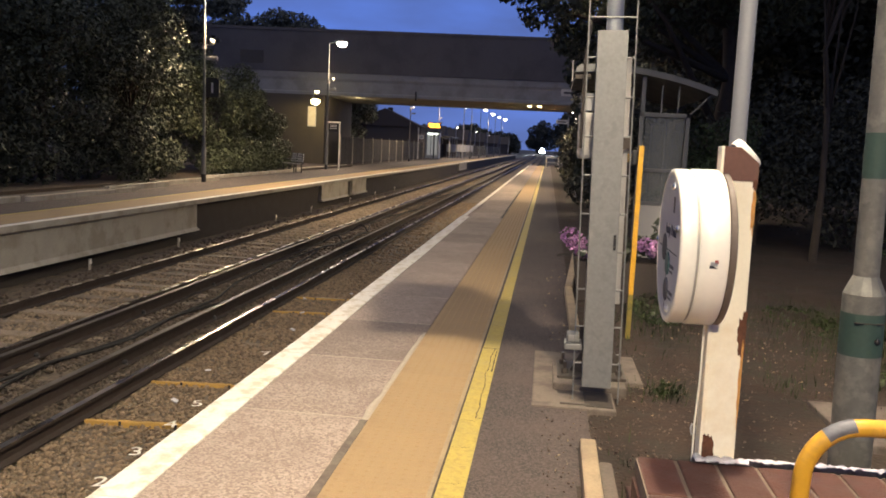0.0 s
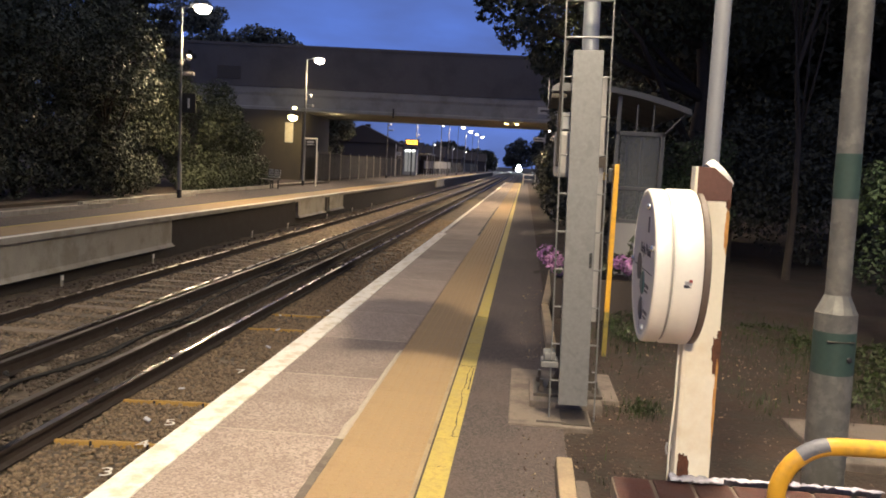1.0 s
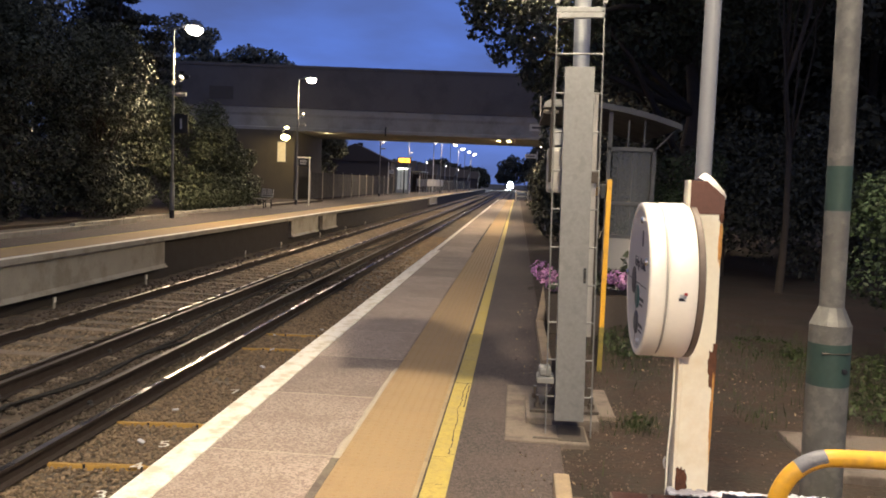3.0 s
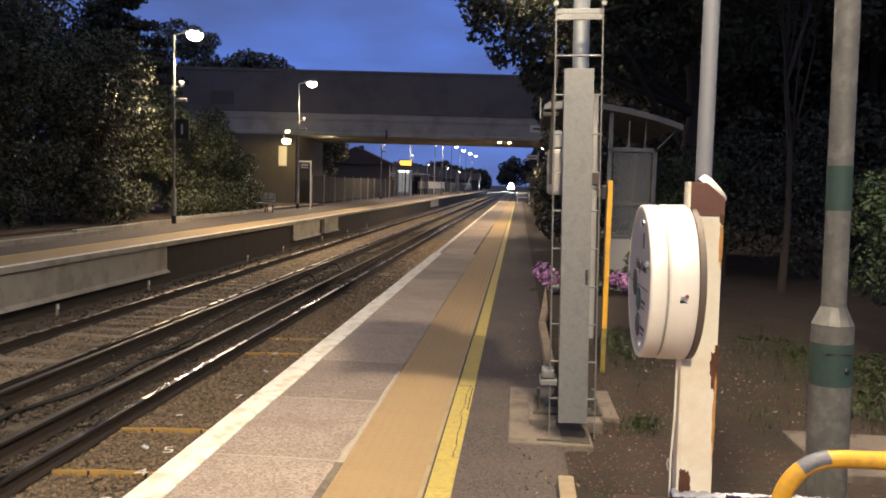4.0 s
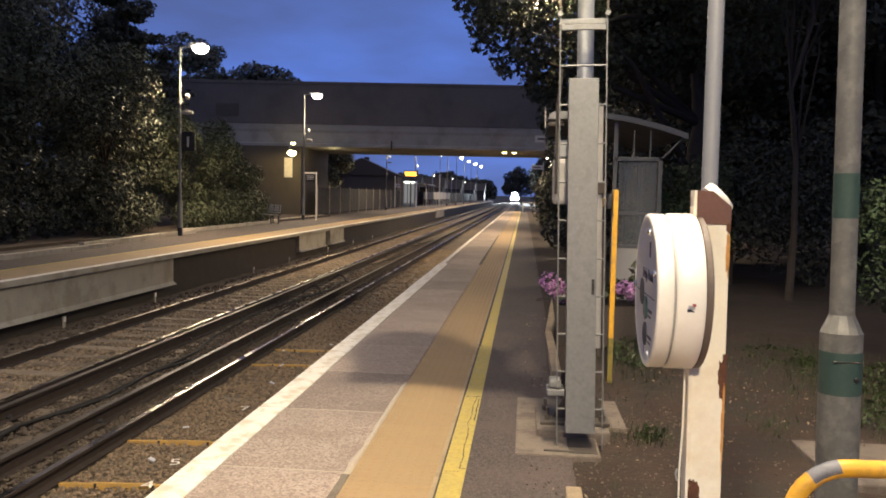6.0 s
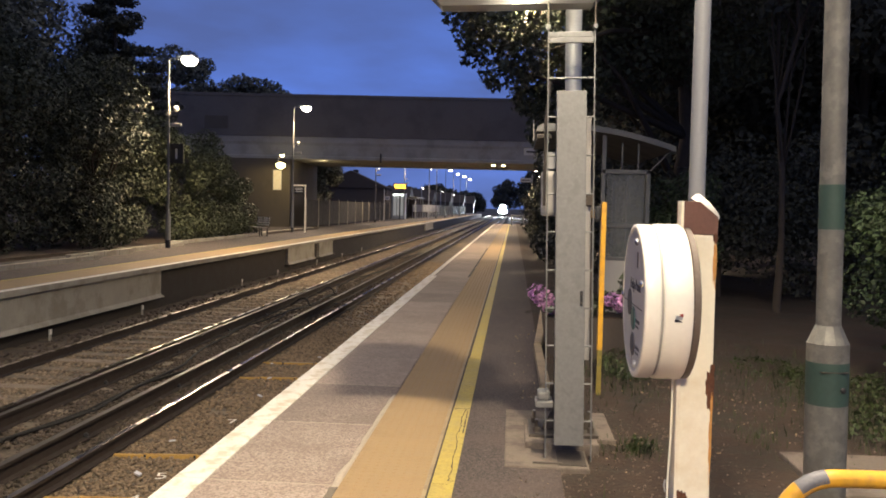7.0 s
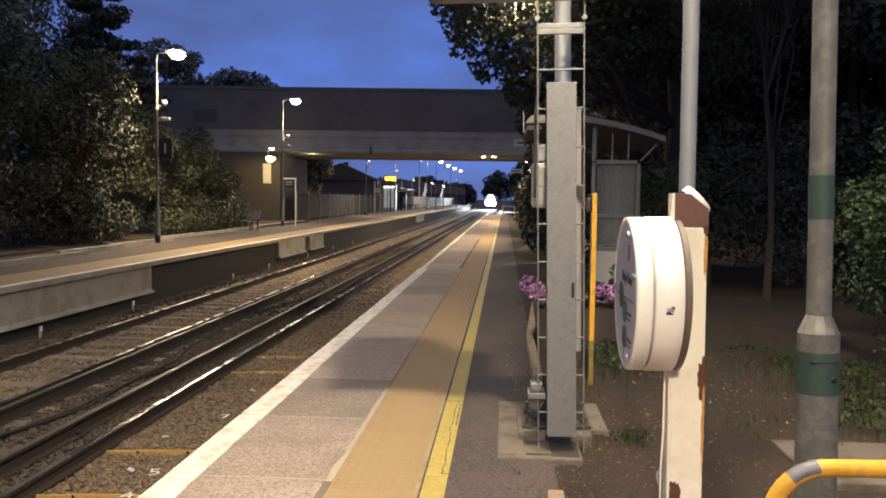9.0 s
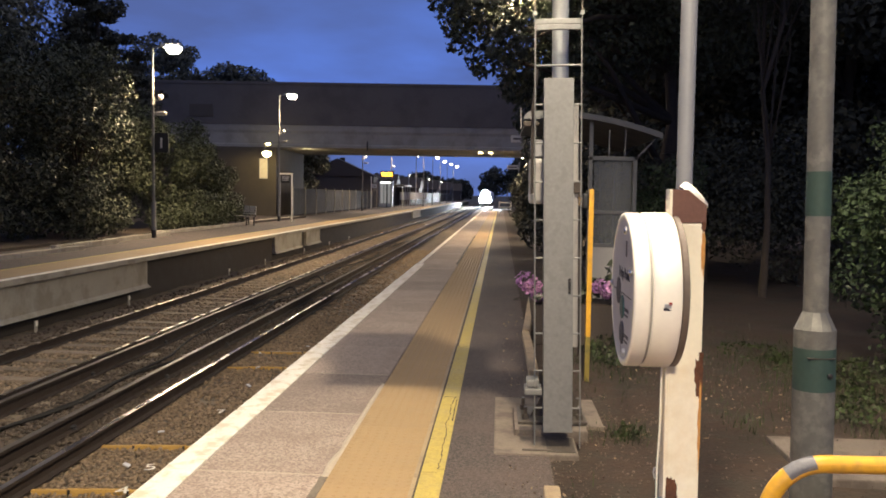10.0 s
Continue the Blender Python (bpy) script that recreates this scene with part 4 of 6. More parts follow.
    o = part("speaker_grille", lathe([(0.04, 0), (0.04, 0.002)], 24, fm @ Matrix.Translation((-0.06, -0.01, 0))), "ink", face)
    for a in (68, -68, 180, 20):
        o = part("bolt", lathe([(0.011, 0), (0.011, 0.005), (0.007, 0.009)], 12, fm @ Matrix.Translation((0.188 * math.cos(radians(a)), 0.188 * math.sin(radians(a)), 0))), "chrome", face, "bright bolt head")
    # torn sticker on the drum's side
    for name, a0, a1, z0, z1, mat in (("sticker", -6.4, -3.6, 0.040, 0.058, "plate"), ("sticker", -4.6, -2.4, 0.038, 0.047, "redink"), ("sticker", -8.2, -6.2, 0.045, 0.060, "ink")):
        b = bmesh.new()
        vs = []
        for k in range(5):
            a = radians(a0 + (a1 - a0) * k / 4)
            taper = 0.006 * (k - 2) / 2 if mat == "ink" else 0
            for z in (z0 + taper, z1):
                vs.append(b.verts.new((0.2257 * math.sin(a), -0.2257 * math.cos(a), z)))
        for k in range(4):
            b.faces.new((vs[2 * k], vs[2 * k + 2], vs[2 * k + 3], vs[2 * k + 1]))
        bmesh.ops.solidify(b, geom=b.faces[:], thickness=0.0006)
        # the drum's own axis lies along the world's -x
        m2 = Matrix.Translation((-0.041, 0.0, 1.443)) @ Matrix(((0, 0, -1, 0), (0, 1, 0, 0), (1, 0, 0, 0), (0, 0, 0, 1)))
        bmesh.ops.transform(b, matrix=m2, verts=b.verts)
        part(name, b, mat, t, "torn red and white sticker" if mat == "plate" else "")
    # conduit and its clip along the post
    part("cable", tube([(-0.064, -0.03, 1.22), (-0.066, -0.035, 1.05), (-0.072, -0.035, 0.92), (-0.07, -0.03, 0.72)], 0.003, 8), "cream", t, smooth=True)
    part("cable_clip", tube([(-0.078, -0.035, 0.925), (-0.082, -0.036, 0.91), (-0.078, -0.035, 0.89), (-0.07, -0.034, 0.9), (-0.07, -0.034, 0.92)], 0.003, 8), "steel", t)
    tagged(t, "round cream help point drum on a rusting white post", "help point")


help_point()


# ---- brick wall with its handrail ----
wall = empty("brick_wall")
structure(wall, "low red-brown brick wall with a header coping", "wall")
part("wall_core", box(0.37, 2.6, 1.36, 2.37, -0.05, 0.745), "brickjoint", wall)
part("mortar_bed", box(0.366, 2.6, 1.355, 2.375, 0.745, 0.794), "brickjoint", wall)


def handrail():
    t = empty("handrail", pose(0.755, 2.13, 0.8))
    pts = [(0, 0, -0.01), (-0.006, 0, 0.02), (-0.004, 0.0, 0.07)]
    for k in range(1, 10):
        a = math.pi - math.pi / 2 * k / 9
        pts.append((0.135 + 0.139 * math.cos(a), 0.0, 0.07 + 0.145 * math.sin(a)))
    pts += [(0.3, 0, 0.218), (1.4, 0.0, 0.222)]
    part("tube", tube(pts, 0.0225, 18), "yellowp", t, "chipped yellow painted tube", smooth=True)
    part("worn_patch", tube([(p[0], p[1] - 0.0006, p[2] + 0.0012) for p in pts[7:11]], 0.0222, 18, caps=False), "tape", t, "bare worn metal on the bend", smooth=True)
    part("foot_collar", lathe([(0.034, -0.008), (0.034, 0.004), (0.026, 0.010)], 16), "tape", t)
    part("tube", tube([(1.39, 0, 0.222), (1.39, 0, -0.01)], 0.0225, 14), "yellowp", t, smooth=True)
    tagged(t, "worn yellow tubular handrail set in the brick wall", "handrail")


handrail()


def wall_film():
    """Crumpled white sheet tucked along the wall's back edge."""
    r = random.Random(8)
    v, f = [], []
    n = 70
    for i in range(n):
        x = 0.53 + 0.60 * i / (n - 1)
        w = 0.012 + 0.018 * abs(noise.noise(Vector((x * 14, 0, 0)))) + (0.02 if x < 0.68 else 0)
        for j in range(5):
            y = 2.405 - w * j / 4 * 1.6
            z = 0.803 + 0.012 * abs(noise.noise(Vector((x * 40, j * 1.7, 1)))) + 0.006 * r.random() - (0.03 if j == 0 else 0)
            v.append((x, y, z))
    for i in range(n - 1):
        for j in range(4):
            a = i * 5 + j
            f.append((a, a + 5, a + 6, a + 1))
    o = bare("crumpled_film", v, f, "foil")
    tagged(o, "crumpled shiny white film along the wall top", "plastic film")
    o.modifiers.new("thick", "SOLIDIFY").thickness = 0.003


wall_film()


# ---- equipment pole with ladder and guard plate ----
def equipment_pole():
    t = empty("equipment_pole", pose(0.47, 5.45, 0.0, 0, -1.2, 0))
    part("shaft", lathe([(0.058, -0.05), (0.058, 3.9)], 24, Matrix.Translation((0.05, 0.5, 0))), "steel", t, smooth=True)
    g = part("guard_plate", box(-0.092, 0.098, -0.06, -0.045, 0.12, 2.44, 0.003), "galv", t, "galvanised ladder guard plate")
    part("plate_side", box(-0.092, -0.086, -0.045, 0.03, 0.12, 2.44), "galv", g)
    part("plate_side", box(0.092, 0.098, -0.045, 0.03, 0.12, 2.44), "galv", g)
    part("slot", box(0.066, 0.084, -0.0625, -0.059, 1.045, 1.145, 0.005), "black", g, "black slotted keyhole")
    for z in (1.065, 1.125):
        part("slot_ring", lathe([(0.006, 0), (0.006, 0.004)], 10, Matrix.Translation((0.075, -0.062, z)) @ pose(0, 0, 0, 90)), "galvdark", g)
    lad = part("ladder", tube([(-0.148, 0, 0.0), (-0.148, 0, 2.86)], 0.0052, 8), "galv", t, "thin galvanised ladder")
    part("stile", tube([(0.152, 0, 0.0), (0.152, 0, 2.86)], 0.0052, 8), "galv", lad)
    for i in range(11):
        part("rung", tube([(-0.148, 0, 0.27 + 0.251 * i), (0.152, 0, 0.27 + 0.251 * i)], 0.0062, 8), "galv", lad)
    part("top_rail", box(-0.14, 0.145, -0.012, 0.012, 2.755, 2.79, 0.004), "galv", lad)
    part("top_rail", box(-0.15, 0.155, 0.03, 0.05, 2.80, 2.835, 0.004), "galv", lad)
    for x in (-0.15, 0.154):
        part("hanger", box(x - 0.005, x + 0.005, -0.005, 0.005, 2.84, 3.02), "galvdark", lad)
        part("hinge_bolt", lathe([(0.016, -0.02), (0.016, 0.02)], 8, Matrix.Translation((x, 0, 2.86)) @ pose(0, 0, 0, 90)), "galv", lad)
    for z in (0.62, 1.55, 2.3):
        part("stand_off", box(-0.06, 0.1, 0.02, 0.46, z, z + 0.03), "galv", t)
    # monitor housing on top: a shallow hood, wider above than below
    hood = bmesh.new()
    lo, hi = [(-0.85, 0.02), (0.14, 0.02), (0.14, 0.2), (-0.85, 0.2)], [(-0.95, -0.10), (0.24, -0.10), (0.24, 0.25), (-0.95, 0.25)]
    a = [hood.verts.new((x, y, 3.015)) for x, y in lo]
    b = [hood.verts.new((x, y, 3.12)) for x, y in hi]
    c = [hood.verts.new((x, y, 3.2)) for x, y in hi]
    for p, q in ((a, b), (b, c)):
        for k in range(4):
            hood.faces.new((p[k], p[(k + 1) % 4], q[(k + 1) % 4], q[k]))
    hood.faces.new(a[::-1])
    hood.faces.new(c)
    bmesh.ops.recalc_face_normals(hood, faces=hood.faces)
    h = part("housing", hood, "roofgrey", t, "wide pale grey equipment housing")
    # unseen boxes sized to throw the broad shadow onto the platform
    part("monitor_hood", box(-0.93, -0.36, 0.1, 0.92, 3.3, 3.7, 0.12), "roofgrey", h, "unseen bulky hood that shapes the shadow on the platform")
    part("monitor_case", box(-0.37, -0.1, 0.1, 0.62, 3.3, 3.58, 0.04), "roofgrey", h)
    fl = part("floodlight", box(-0.41, -0.22, -0.145, -0.1, 3.055, 3.19, 0.012), "steel", h)
    part("flood_lens", box(-0.39, -0.24, -0.14, -0.06, 3.0, 3.054, 0.01), "lens", fl, "glowing yellow flood lens")
    part("seam", box(-0.945, 0.235, -0.106, -0.098, 3.118, 3.126), "galvdark", h)
    # service box and its pipe behind the plate
    part("service_box", box(-0.175, 0.15, 0.34, 0.5, 1.625, 1.945, 0.03), "beige", t, "pale grey service box")
    part("junction_box", box(-0.16, 0.125, 0.36, 0.5, 1.955, 2.075, 0.008), "roofgrey", t)
    part("louvre", box(0.112, 0.14, 0.345, 0.36, 1.93, 2.05, 0.004), "galvdark", t)
    part("pipe_clamp", box(0.118, 0.19, 0.30, 0.37, 1.70, 1.78, 0.006), "darkwood", t, "dark clamp round the conduit")
    part("pipe", box(0.125, 0.165, 0.32, 0.36, 0.62, 2.32, 0.006), "beige", t, "pale square conduit")
    part("pipe", tube([(-0.155, 0.33, 1.7), (-0.15, 0.3, 2.3), (-0.12, 0.28, 2.55)], 0.011, 8), "galvdark", t)
    part("camera_cap", prism([(-0.215, 2.215), (-0.205, 2.245), (-0.17, 2.268), (-0.08, 2.268), (-0.08, 2.215)], 0.30, 0.42), "galv", t, "rounded grey weather cap")
    part("camera_lens", lathe([(0.02, 0), (0.024, 0.05), (0.018, 0.07)], 12, Matrix.Translation((-0.14, 0.36, 2.14))), "galvdark", t, smooth=True)
    part("camera_body", box(-0.215, -0.105, 0.31, 0.40, 2.165, 2.2, 0.01), "galvdark", t)
    part("aerial", tube([(-0.232, 0.3, 2.15), (-0.232, 0.3, 2.29)], 0.004, 6), "beige", t)
    # pole foot with its clamp and bolts
    part("clamp", box(-0.215, -0.10, -0.02, 0.16, 0.36, 0.40, 0.006), "galv", t, "galvanised clamp bracket")
    part("clamp", box(-0.20, -0.12, 0.0, 0.14, 0.405, 0.46, 0.012), "galv", t)
    part("foot_plate", box(-0.25, 0.24, 0.34, 0.78, 0.058, 0.08, 0.004), "galvdark", t)
    for x, y in ((-0.195, 0.42), (0.19, 0.42), (-0.205, 0.68), (0.2, 0.68)):
        bolt = part("foot_bolt", lathe([(0.024, 0.08), (0.024, 0.115), (0.013, 0.118), (0.013, 0.165)], 6, Matrix.Translation((x, y, 0))), "galvdark", t, "dark foundation bolt")
        part("bolt_tip", lathe([(0.013, 0.1655), (0.011, 0.172)], 8, Matrix.Translation((x, y, 0))), "galv", bolt)
    for x0, x1 in ((-0.01, -0.16), (0.11, 0.22)):
        part("gusset", prism([(x0, 0.08), (x1, 0.08), (x0, 0.36)], 0.49, 0.505), "galvdark", t)
    tagged(t, "equipment pole with ladder, galvanised guard and grey housing", "equipment pole")


equipment_pole()
for name, x0, x1, y0, y1, z1, lab in (("foundation_slab", 0.05, 0.85, 5.26, 6.75, 0.012, "pale worn concrete slab under the pole"), ("plinth", 0.19, 0.70, 5.66, 6.3, 0.055, "raised concrete plinth under the pole foot"),
                                      ("paving_slab", 1.95, 3.1, 4.95, 5.82, 0.03, "pale concrete slab on bare earth")):
    o = part(name, box(x0, x1, y0, y1, -0.06, z1, 0.012) if name != "foundation_slab" else box(0.6, 0.85, 5.95, 6.75, -0.06, z1, 0.012, box(x0, 0.602, y0, y1, -0.06, z1, 0.012)), "dirtslab")
    tagged(o, lab, "slab")
    if name == "foundation_slab":
        # dark box top stands in for the guard plate's shade on the slab
        part("oil_stain", box(0.40, 0.585, 5.31, 5.64, -0.02, 0.0165, 0.003), "slabshade", o, "dark patch painting the shade below the guard plate")
        part("steel_strip", box(0.235, 0.43, 5.325, 5.35, 0.0, 0.022, 0.004), "galvdark", o, "dark steel strip")


# ---- edging, planter and post behind ----
def timber(x0, y0, x1, y1, label):
    b = bmesh.new()
    box(-0.045, 0.045, 0, math.hypot(x1 - x0, y1 - y0), -0.08, 0.085, 0.012, b)
    o = part("timber_edging", b, "wood")
    o.matrix_basis = pose(x0, y0, 0, 0, 0, -math.degrees(math.atan2(x1 - x0, y1 - y0)))
    tagged(o, label, "timber edging", "bed edgings")


timber(0.36, 2.6, 0.375, 4.5, "weathered pale timber edging beside the earth")
lump = part("concrete_haunch", box(0.425, 0.50, 3.2, 4.32, -0.05, 0.03, 0.02), "dirtslab")
tagged(lump, "rough concrete haunch beside the timber edging", "kerb")
timber(0.40, 7.5, 0.392, 9.7, "weathered pale timber edging beside the earth")
timber(0.40, 9.75, 0.58, 13.0, "weathered pale timber edging beside the earth")


def flower_planter():
    t = empty("flower_planter", pose(0.92, 9.6, -0.03))
    part("trough", prism([(-0.42, 0.0), (0.42, 0.0), (0.5, 0.52), (0.45, 0.52), (0.44, 0.47), (-0.44, 0.47), (-0.45, 0.52), (-0.5, 0.52)], -0.22, 0.22), "darkwood", t, "dark timber trough")
    part("soil", box(-0.43, 0.43, -0.2, 0.2, 0.4, 0.48), "earth", t)
    cl = clump_cloud(21, 16, (0, 0, 0.6), (0.48, 0.24, 0.16), 0.08, 0.16)
    leaves("foliage", cl, 900, 0.07, "leaf", t, 3)
    for k, q in enumerate(((-0.46, -0.12, 0.66, 0.12, 0.11, 0.11), (-0.4, -0.1, 0.57, 0.09, 0.1, 0.09), (0.42, -0.12, 0.64, 0.12, 0.11, 0.10))):
        leaves("bloom", [q], 150, 0.055, "petal", t, 30 + k)
    for k, q in enumerate(((-0.55, -0.08, 0.72, 0.12, 0.12, 0.12), (0.3, -0.1, 0.68, 0.1, 0.12, 0.08))):
        leaves("bloom", [q], 90, 0.05, "petald", t, 40 + k)
    leaves("broad_leaves", [(0.52, -0.05, 0.86, 0.14, 0.12, 0.14), (0.5, 0.0, 0.7, 0.14, 0.12, 0.12)], 60, 0.16, "leafpale", t, 6)
    tagged(t, "dark timber planter with purple and violet flowers", "planter")


flower_planter()


def yellow_post():
    t = empty("yellow_post", pose(0.89, 7.6, -0.03))
    part("post", box(-0.022, 0.022, -0.03, 0.03, 0.42, 1.78, 0.004), "yellowp", t, "yellow painted post")
    part("lower_post", box(-0.021, 0.021, -0.029, 0.029, -0.1, 0.422, 0.003), "algae", t, "yellow foot dulled by green algae")
    part("rail", box(-0.016, 0.016, 0.03, 1.1, 1.62, 1.7, 0.004), "yellowp", t)
    part("end_post", box(-0.022, 0.022, 1.1, 1.16, -0.1, 1.75, 0.004), "darkwood", t)
    part("light_box", box(-0.075, -0.02, 0.0, 0.1, 1.60, 1.74, 0.02), "black", t)
    tagged(t, "yellow painted timber post with a green stained foot", "post")


yellow_post()


# ---- waiting shelter ----
def shelter():
    t = empty("waiting_shelter", pose(0.0, 12.0, -0.03))
    n = 14
    up, dn = [], []
    for k in range(n + 1):
        x = 0.42 + 1.93 * k / n
        u = (x - 0.85) / 1.5
        z = 2.93 - 0.30 * max(u, 0) ** 1.8 - (0.22 * min(u, 0) ** 2)
        up.append((x, z))
        dn.append((x, z - 0.05))
    part("roof", prism(up + dn[::-1], 0, 4.2), "shelterroof", t, "curved grey shelter roof")
    part("roof_edge", prism([(x, z + 0.008) for x, z in up] + [(x, z - 0.075) for x, z in up[::-1]], -0.05, 0.0), "shelter", t)
    part("gutter", tube([(2.32, -0.04, 2.615), (2.32, 4.2, 2.615)], 0.018, 8), "shelter", t)
    for x in (1.36, 2.0):
        for y in (0.1, 2.1, 4.1):
            z = 2.9 - 0.30 * max((x - 0.85) / 1.5, 0) ** 1.8 - 0.06
            part("upright", box(x - 0.03, x + 0.03, y - 0.03, y + 0.03, -0.05, 2.3 if x > 1.5 else z, 0.005), "shelter", t)
            if x > 1.5:
                part("strut", tube([(x + 0.02, y, 2.28), (x + 0.3, y, 2.58)], 0.014, 6), "shelter", t)
    part("head_rail", box(1.33, 2.03, 0.07, 0.13, 2.24, 2.30, 0.005), "shelter", t)
    part("mid_rail", box(1.36, 2.0, 0.075, 0.125, 1.46, 1.51, 0.004), "shelter", t)
    part("low_rail", box(1.36, 2.0, 0.075, 0.125, 0.98, 1.03, 0.004), "shelter", t)
    for x in (1.62, 1.85):
        part("bar", box(x - 0.01, x + 0.01, 0.09, 0.11, 2.3, 2.68), "shelter", t)
    for z0, z1 in ((1.03, 1.46), (1.51, 2.24)):
        o = part("pane", box(1.41, 1.95, 0.095, 0.105, z0, z1), "glass", t, "dull glazed end pane")
    part("kick_panel", box(1.39, 1.97, 0.085, 0.115, 0.22, 0.98), "beige", t, "pale solid panel at the foot")
    for i in range(3):
        part("back_pane", box(1.985, 1.995, 0.15 + 1.35 * i, 1.45 + 1.35 * i, 0.3, 2.24), "glass", t)
    part("bench_seat", box(1.55, 1.95, 0.5, 3.8, 0.45, 0.49, 0.01), "darkwood", t)
    for y in (0.8, 2.1, 3.5):
        part("bench_leg", box(1.7, 1.76, y - 0.03, y + 0.03, -0.05, 0.45), "shelter", t)
    tagged(t, "grey metal waiting shelter with curved roof and glazed end", "shelter")


shelter()

# ---- planting ----
for i, (bx, by, h, w, cnt) in enumerate(((-15.6, 14.0, 7.5, 3.0, 9000), (-15.2, 19.0, 6.5, 2.6, 9500), (-15.0, 23.0, 7.2, 2.4, 10000), (-14.0, 26.6, 7.0, 1.8, 10500), (-15.6, 30.0, 6.9, 2.2, 9000))):
    cl = clump_cloud(40 + i, 34, (bx, by, h * 0.5), (w * 0.8, w * 1.05, h * 0.46), 0.55, 1.05)
    cl += [(bx + w * 0.2 + 0.3 * math.sin(k * 2.1), by - w + 2 * w * k / 6, 0.65 + 0.25 * math.cos(k * 3), 0.6, 0.7, 0.65) for k in range(7)]
    tree("bank_bush", bx, by, 0.0, h * 0.55, 0.13, cl, int(cnt * 1.7), 0.13, "leaf", "tall dense dark green bush on the bank", "bush", 60 + i, "bank bushes")
for i, (bx, by, h, w, cnt) in enumerate(((-14.5, 33.5, 5.2, 1.9, 9000), (-14.7, 37.5, 4.9, 1.9, 9000), (-15.1, 41.5, 4.0, 1.7, 7000))):
    cl = clump_cloud(50 + i, 26, (bx, by, h * 0.5), (w * 0.85, w * 1.2, h * 0.45), 0.45, 0.85)
    cl += [(bx + w * 0.6, by - w + 2 * w * k / 5, 0.6, 0.6, 0.6, 0.6) for k in range(6)]
    tree("bank_shrub", bx, by, 0.0, h * 0.5, 0.09, cl, int(cnt * 1.6), 0.125, "leafpale", "rounded leafy shrub lit by the platform lamp", "bush", 70 + i, "bank shrubs")
for i, (bx, by, h, w) in enumerate(((-19.5, 14.0, 13.5, 4.2), (-18.8, 21.0, 13.0, 4.0), (-20.0, 27.5, 12.4, 3.6), (-24.0, 34.0, 13.5, 3.8), (-22.6, 40.0, 11.6, 3.0))):
    cl = clump_cloud(80 + i, 46, (bx, by, h * 0.58), (w, w, h * 0.42), 0.7, 1.5)
    tree("bank_tree", bx, by, 0.0, h * 0.6, 0.24, cl, 17000, 0.21, "leafbank", "dark broadleaf tree behind the bushes", "tree", 90 + i, "bank trees")


def pine(x, y, h):
    t = empty("pine_tree", pose(x, y, 0))
    bm = tube([(0, 0, -0.1), (0.05, 0, h * 0.5), (0, 0, h)], [0.28, 0.17, 0.03], 9)
    r = random.Random(5)
    cl = []
    z = h * 0.35
    while z < h:
        k = (h - z) / h
        for _ in range(6):
            a = r.uniform(0, 6.28)
            l = (0.7 + 3.4 * k) * r.uniform(0.6, 1.1)
            end = (math.cos(a) * l, math.sin(a) * l, z + r.uniform(-.2, .25))
            tube([(0, 0, z), (end[0] * .5, end[1] * .5, z + 0.1), end], [0.05, 0.035, 0.01], 5, bm)
            for q in (0.55, 0.8, 1.0):
                cl.append((end[0] * q, end[1] * q, z + 0.08, 0.62 * (0.5 + k), 0.62 * (0.5 + k), 0.24))
        z += 0.62
    part("trunk", bm, "bark", t)
    leaves("crown", cl, 34000, 0.17, "needle", t, 31)
    tagged(t, "dark tiered pine standing above the bushes", "tree")


pine(-19.4, 38.5, 12.6)
for i in range(7):
    by = 4.0 + 5.2 * i
    cl = clump_cloud(230 + i, 26, (-18.6, by, 2.4), (1.6, 3.0, 2.3), 0.7, 1.1)
    tree("bank_hedge", -18.6, by, 0.0, 2.2, 0.08, cl, 6000, 0.19, "leafbank", "dark thicket behind the bank bushes", "hedge", 240 + i, "bank thickets")
# trees behind the bridge
for i, (bx, by, h, w) in enumerate(((-32.0, 74.0, 16.6, 2.8), (-28.7, 74.5, 15.2, 2.3), (-24.9, 75.0, 14.1, 1.7), (-22.1, 75.0, 13.0, 1.7), (-38.0, 74.0, 15.5, 4.0), (-20.6, 78.0, 8.5, 3.0))):
    cl = clump_cloud(110 + i, 90, (bx, by, h * 0.58), (w * 1.25, w, h * 0.38), 0.7, 1.3)
    tree("distant_tree", bx, by, -0.2, h * 0.6, 0.26, cl, 30000, 0.30, "leafbank", "dark broadleaf tree behind the road bridge", "tree", 120 + i, "trees past the bridge")
for i, (bx, by, h, w) in enumerate(((-5.0, 640.0, 24.0, 13.0), (9.5, 300.0, 15.0, 6.0), (-32.0, 330.0, 9.0, 9.0), (-52.0, 360.0, 10.0, 12.0), (-24.0, 430.0, 9.0, 8.0), (18.0, 420.0, 16.0, 12.0))):
    cl = clump_cloud(130 + i, 60, (bx, by, h * 0.5), (w, w, h * 0.45), 2.0, 3.8)
    tree("distant_tree", bx, by, -1.4, h * 0.6, 0.4, cl, 14000, 1.1, "leafdark", "rounded tree far down the line", "tree", 140 + i, "trees past the bridge")
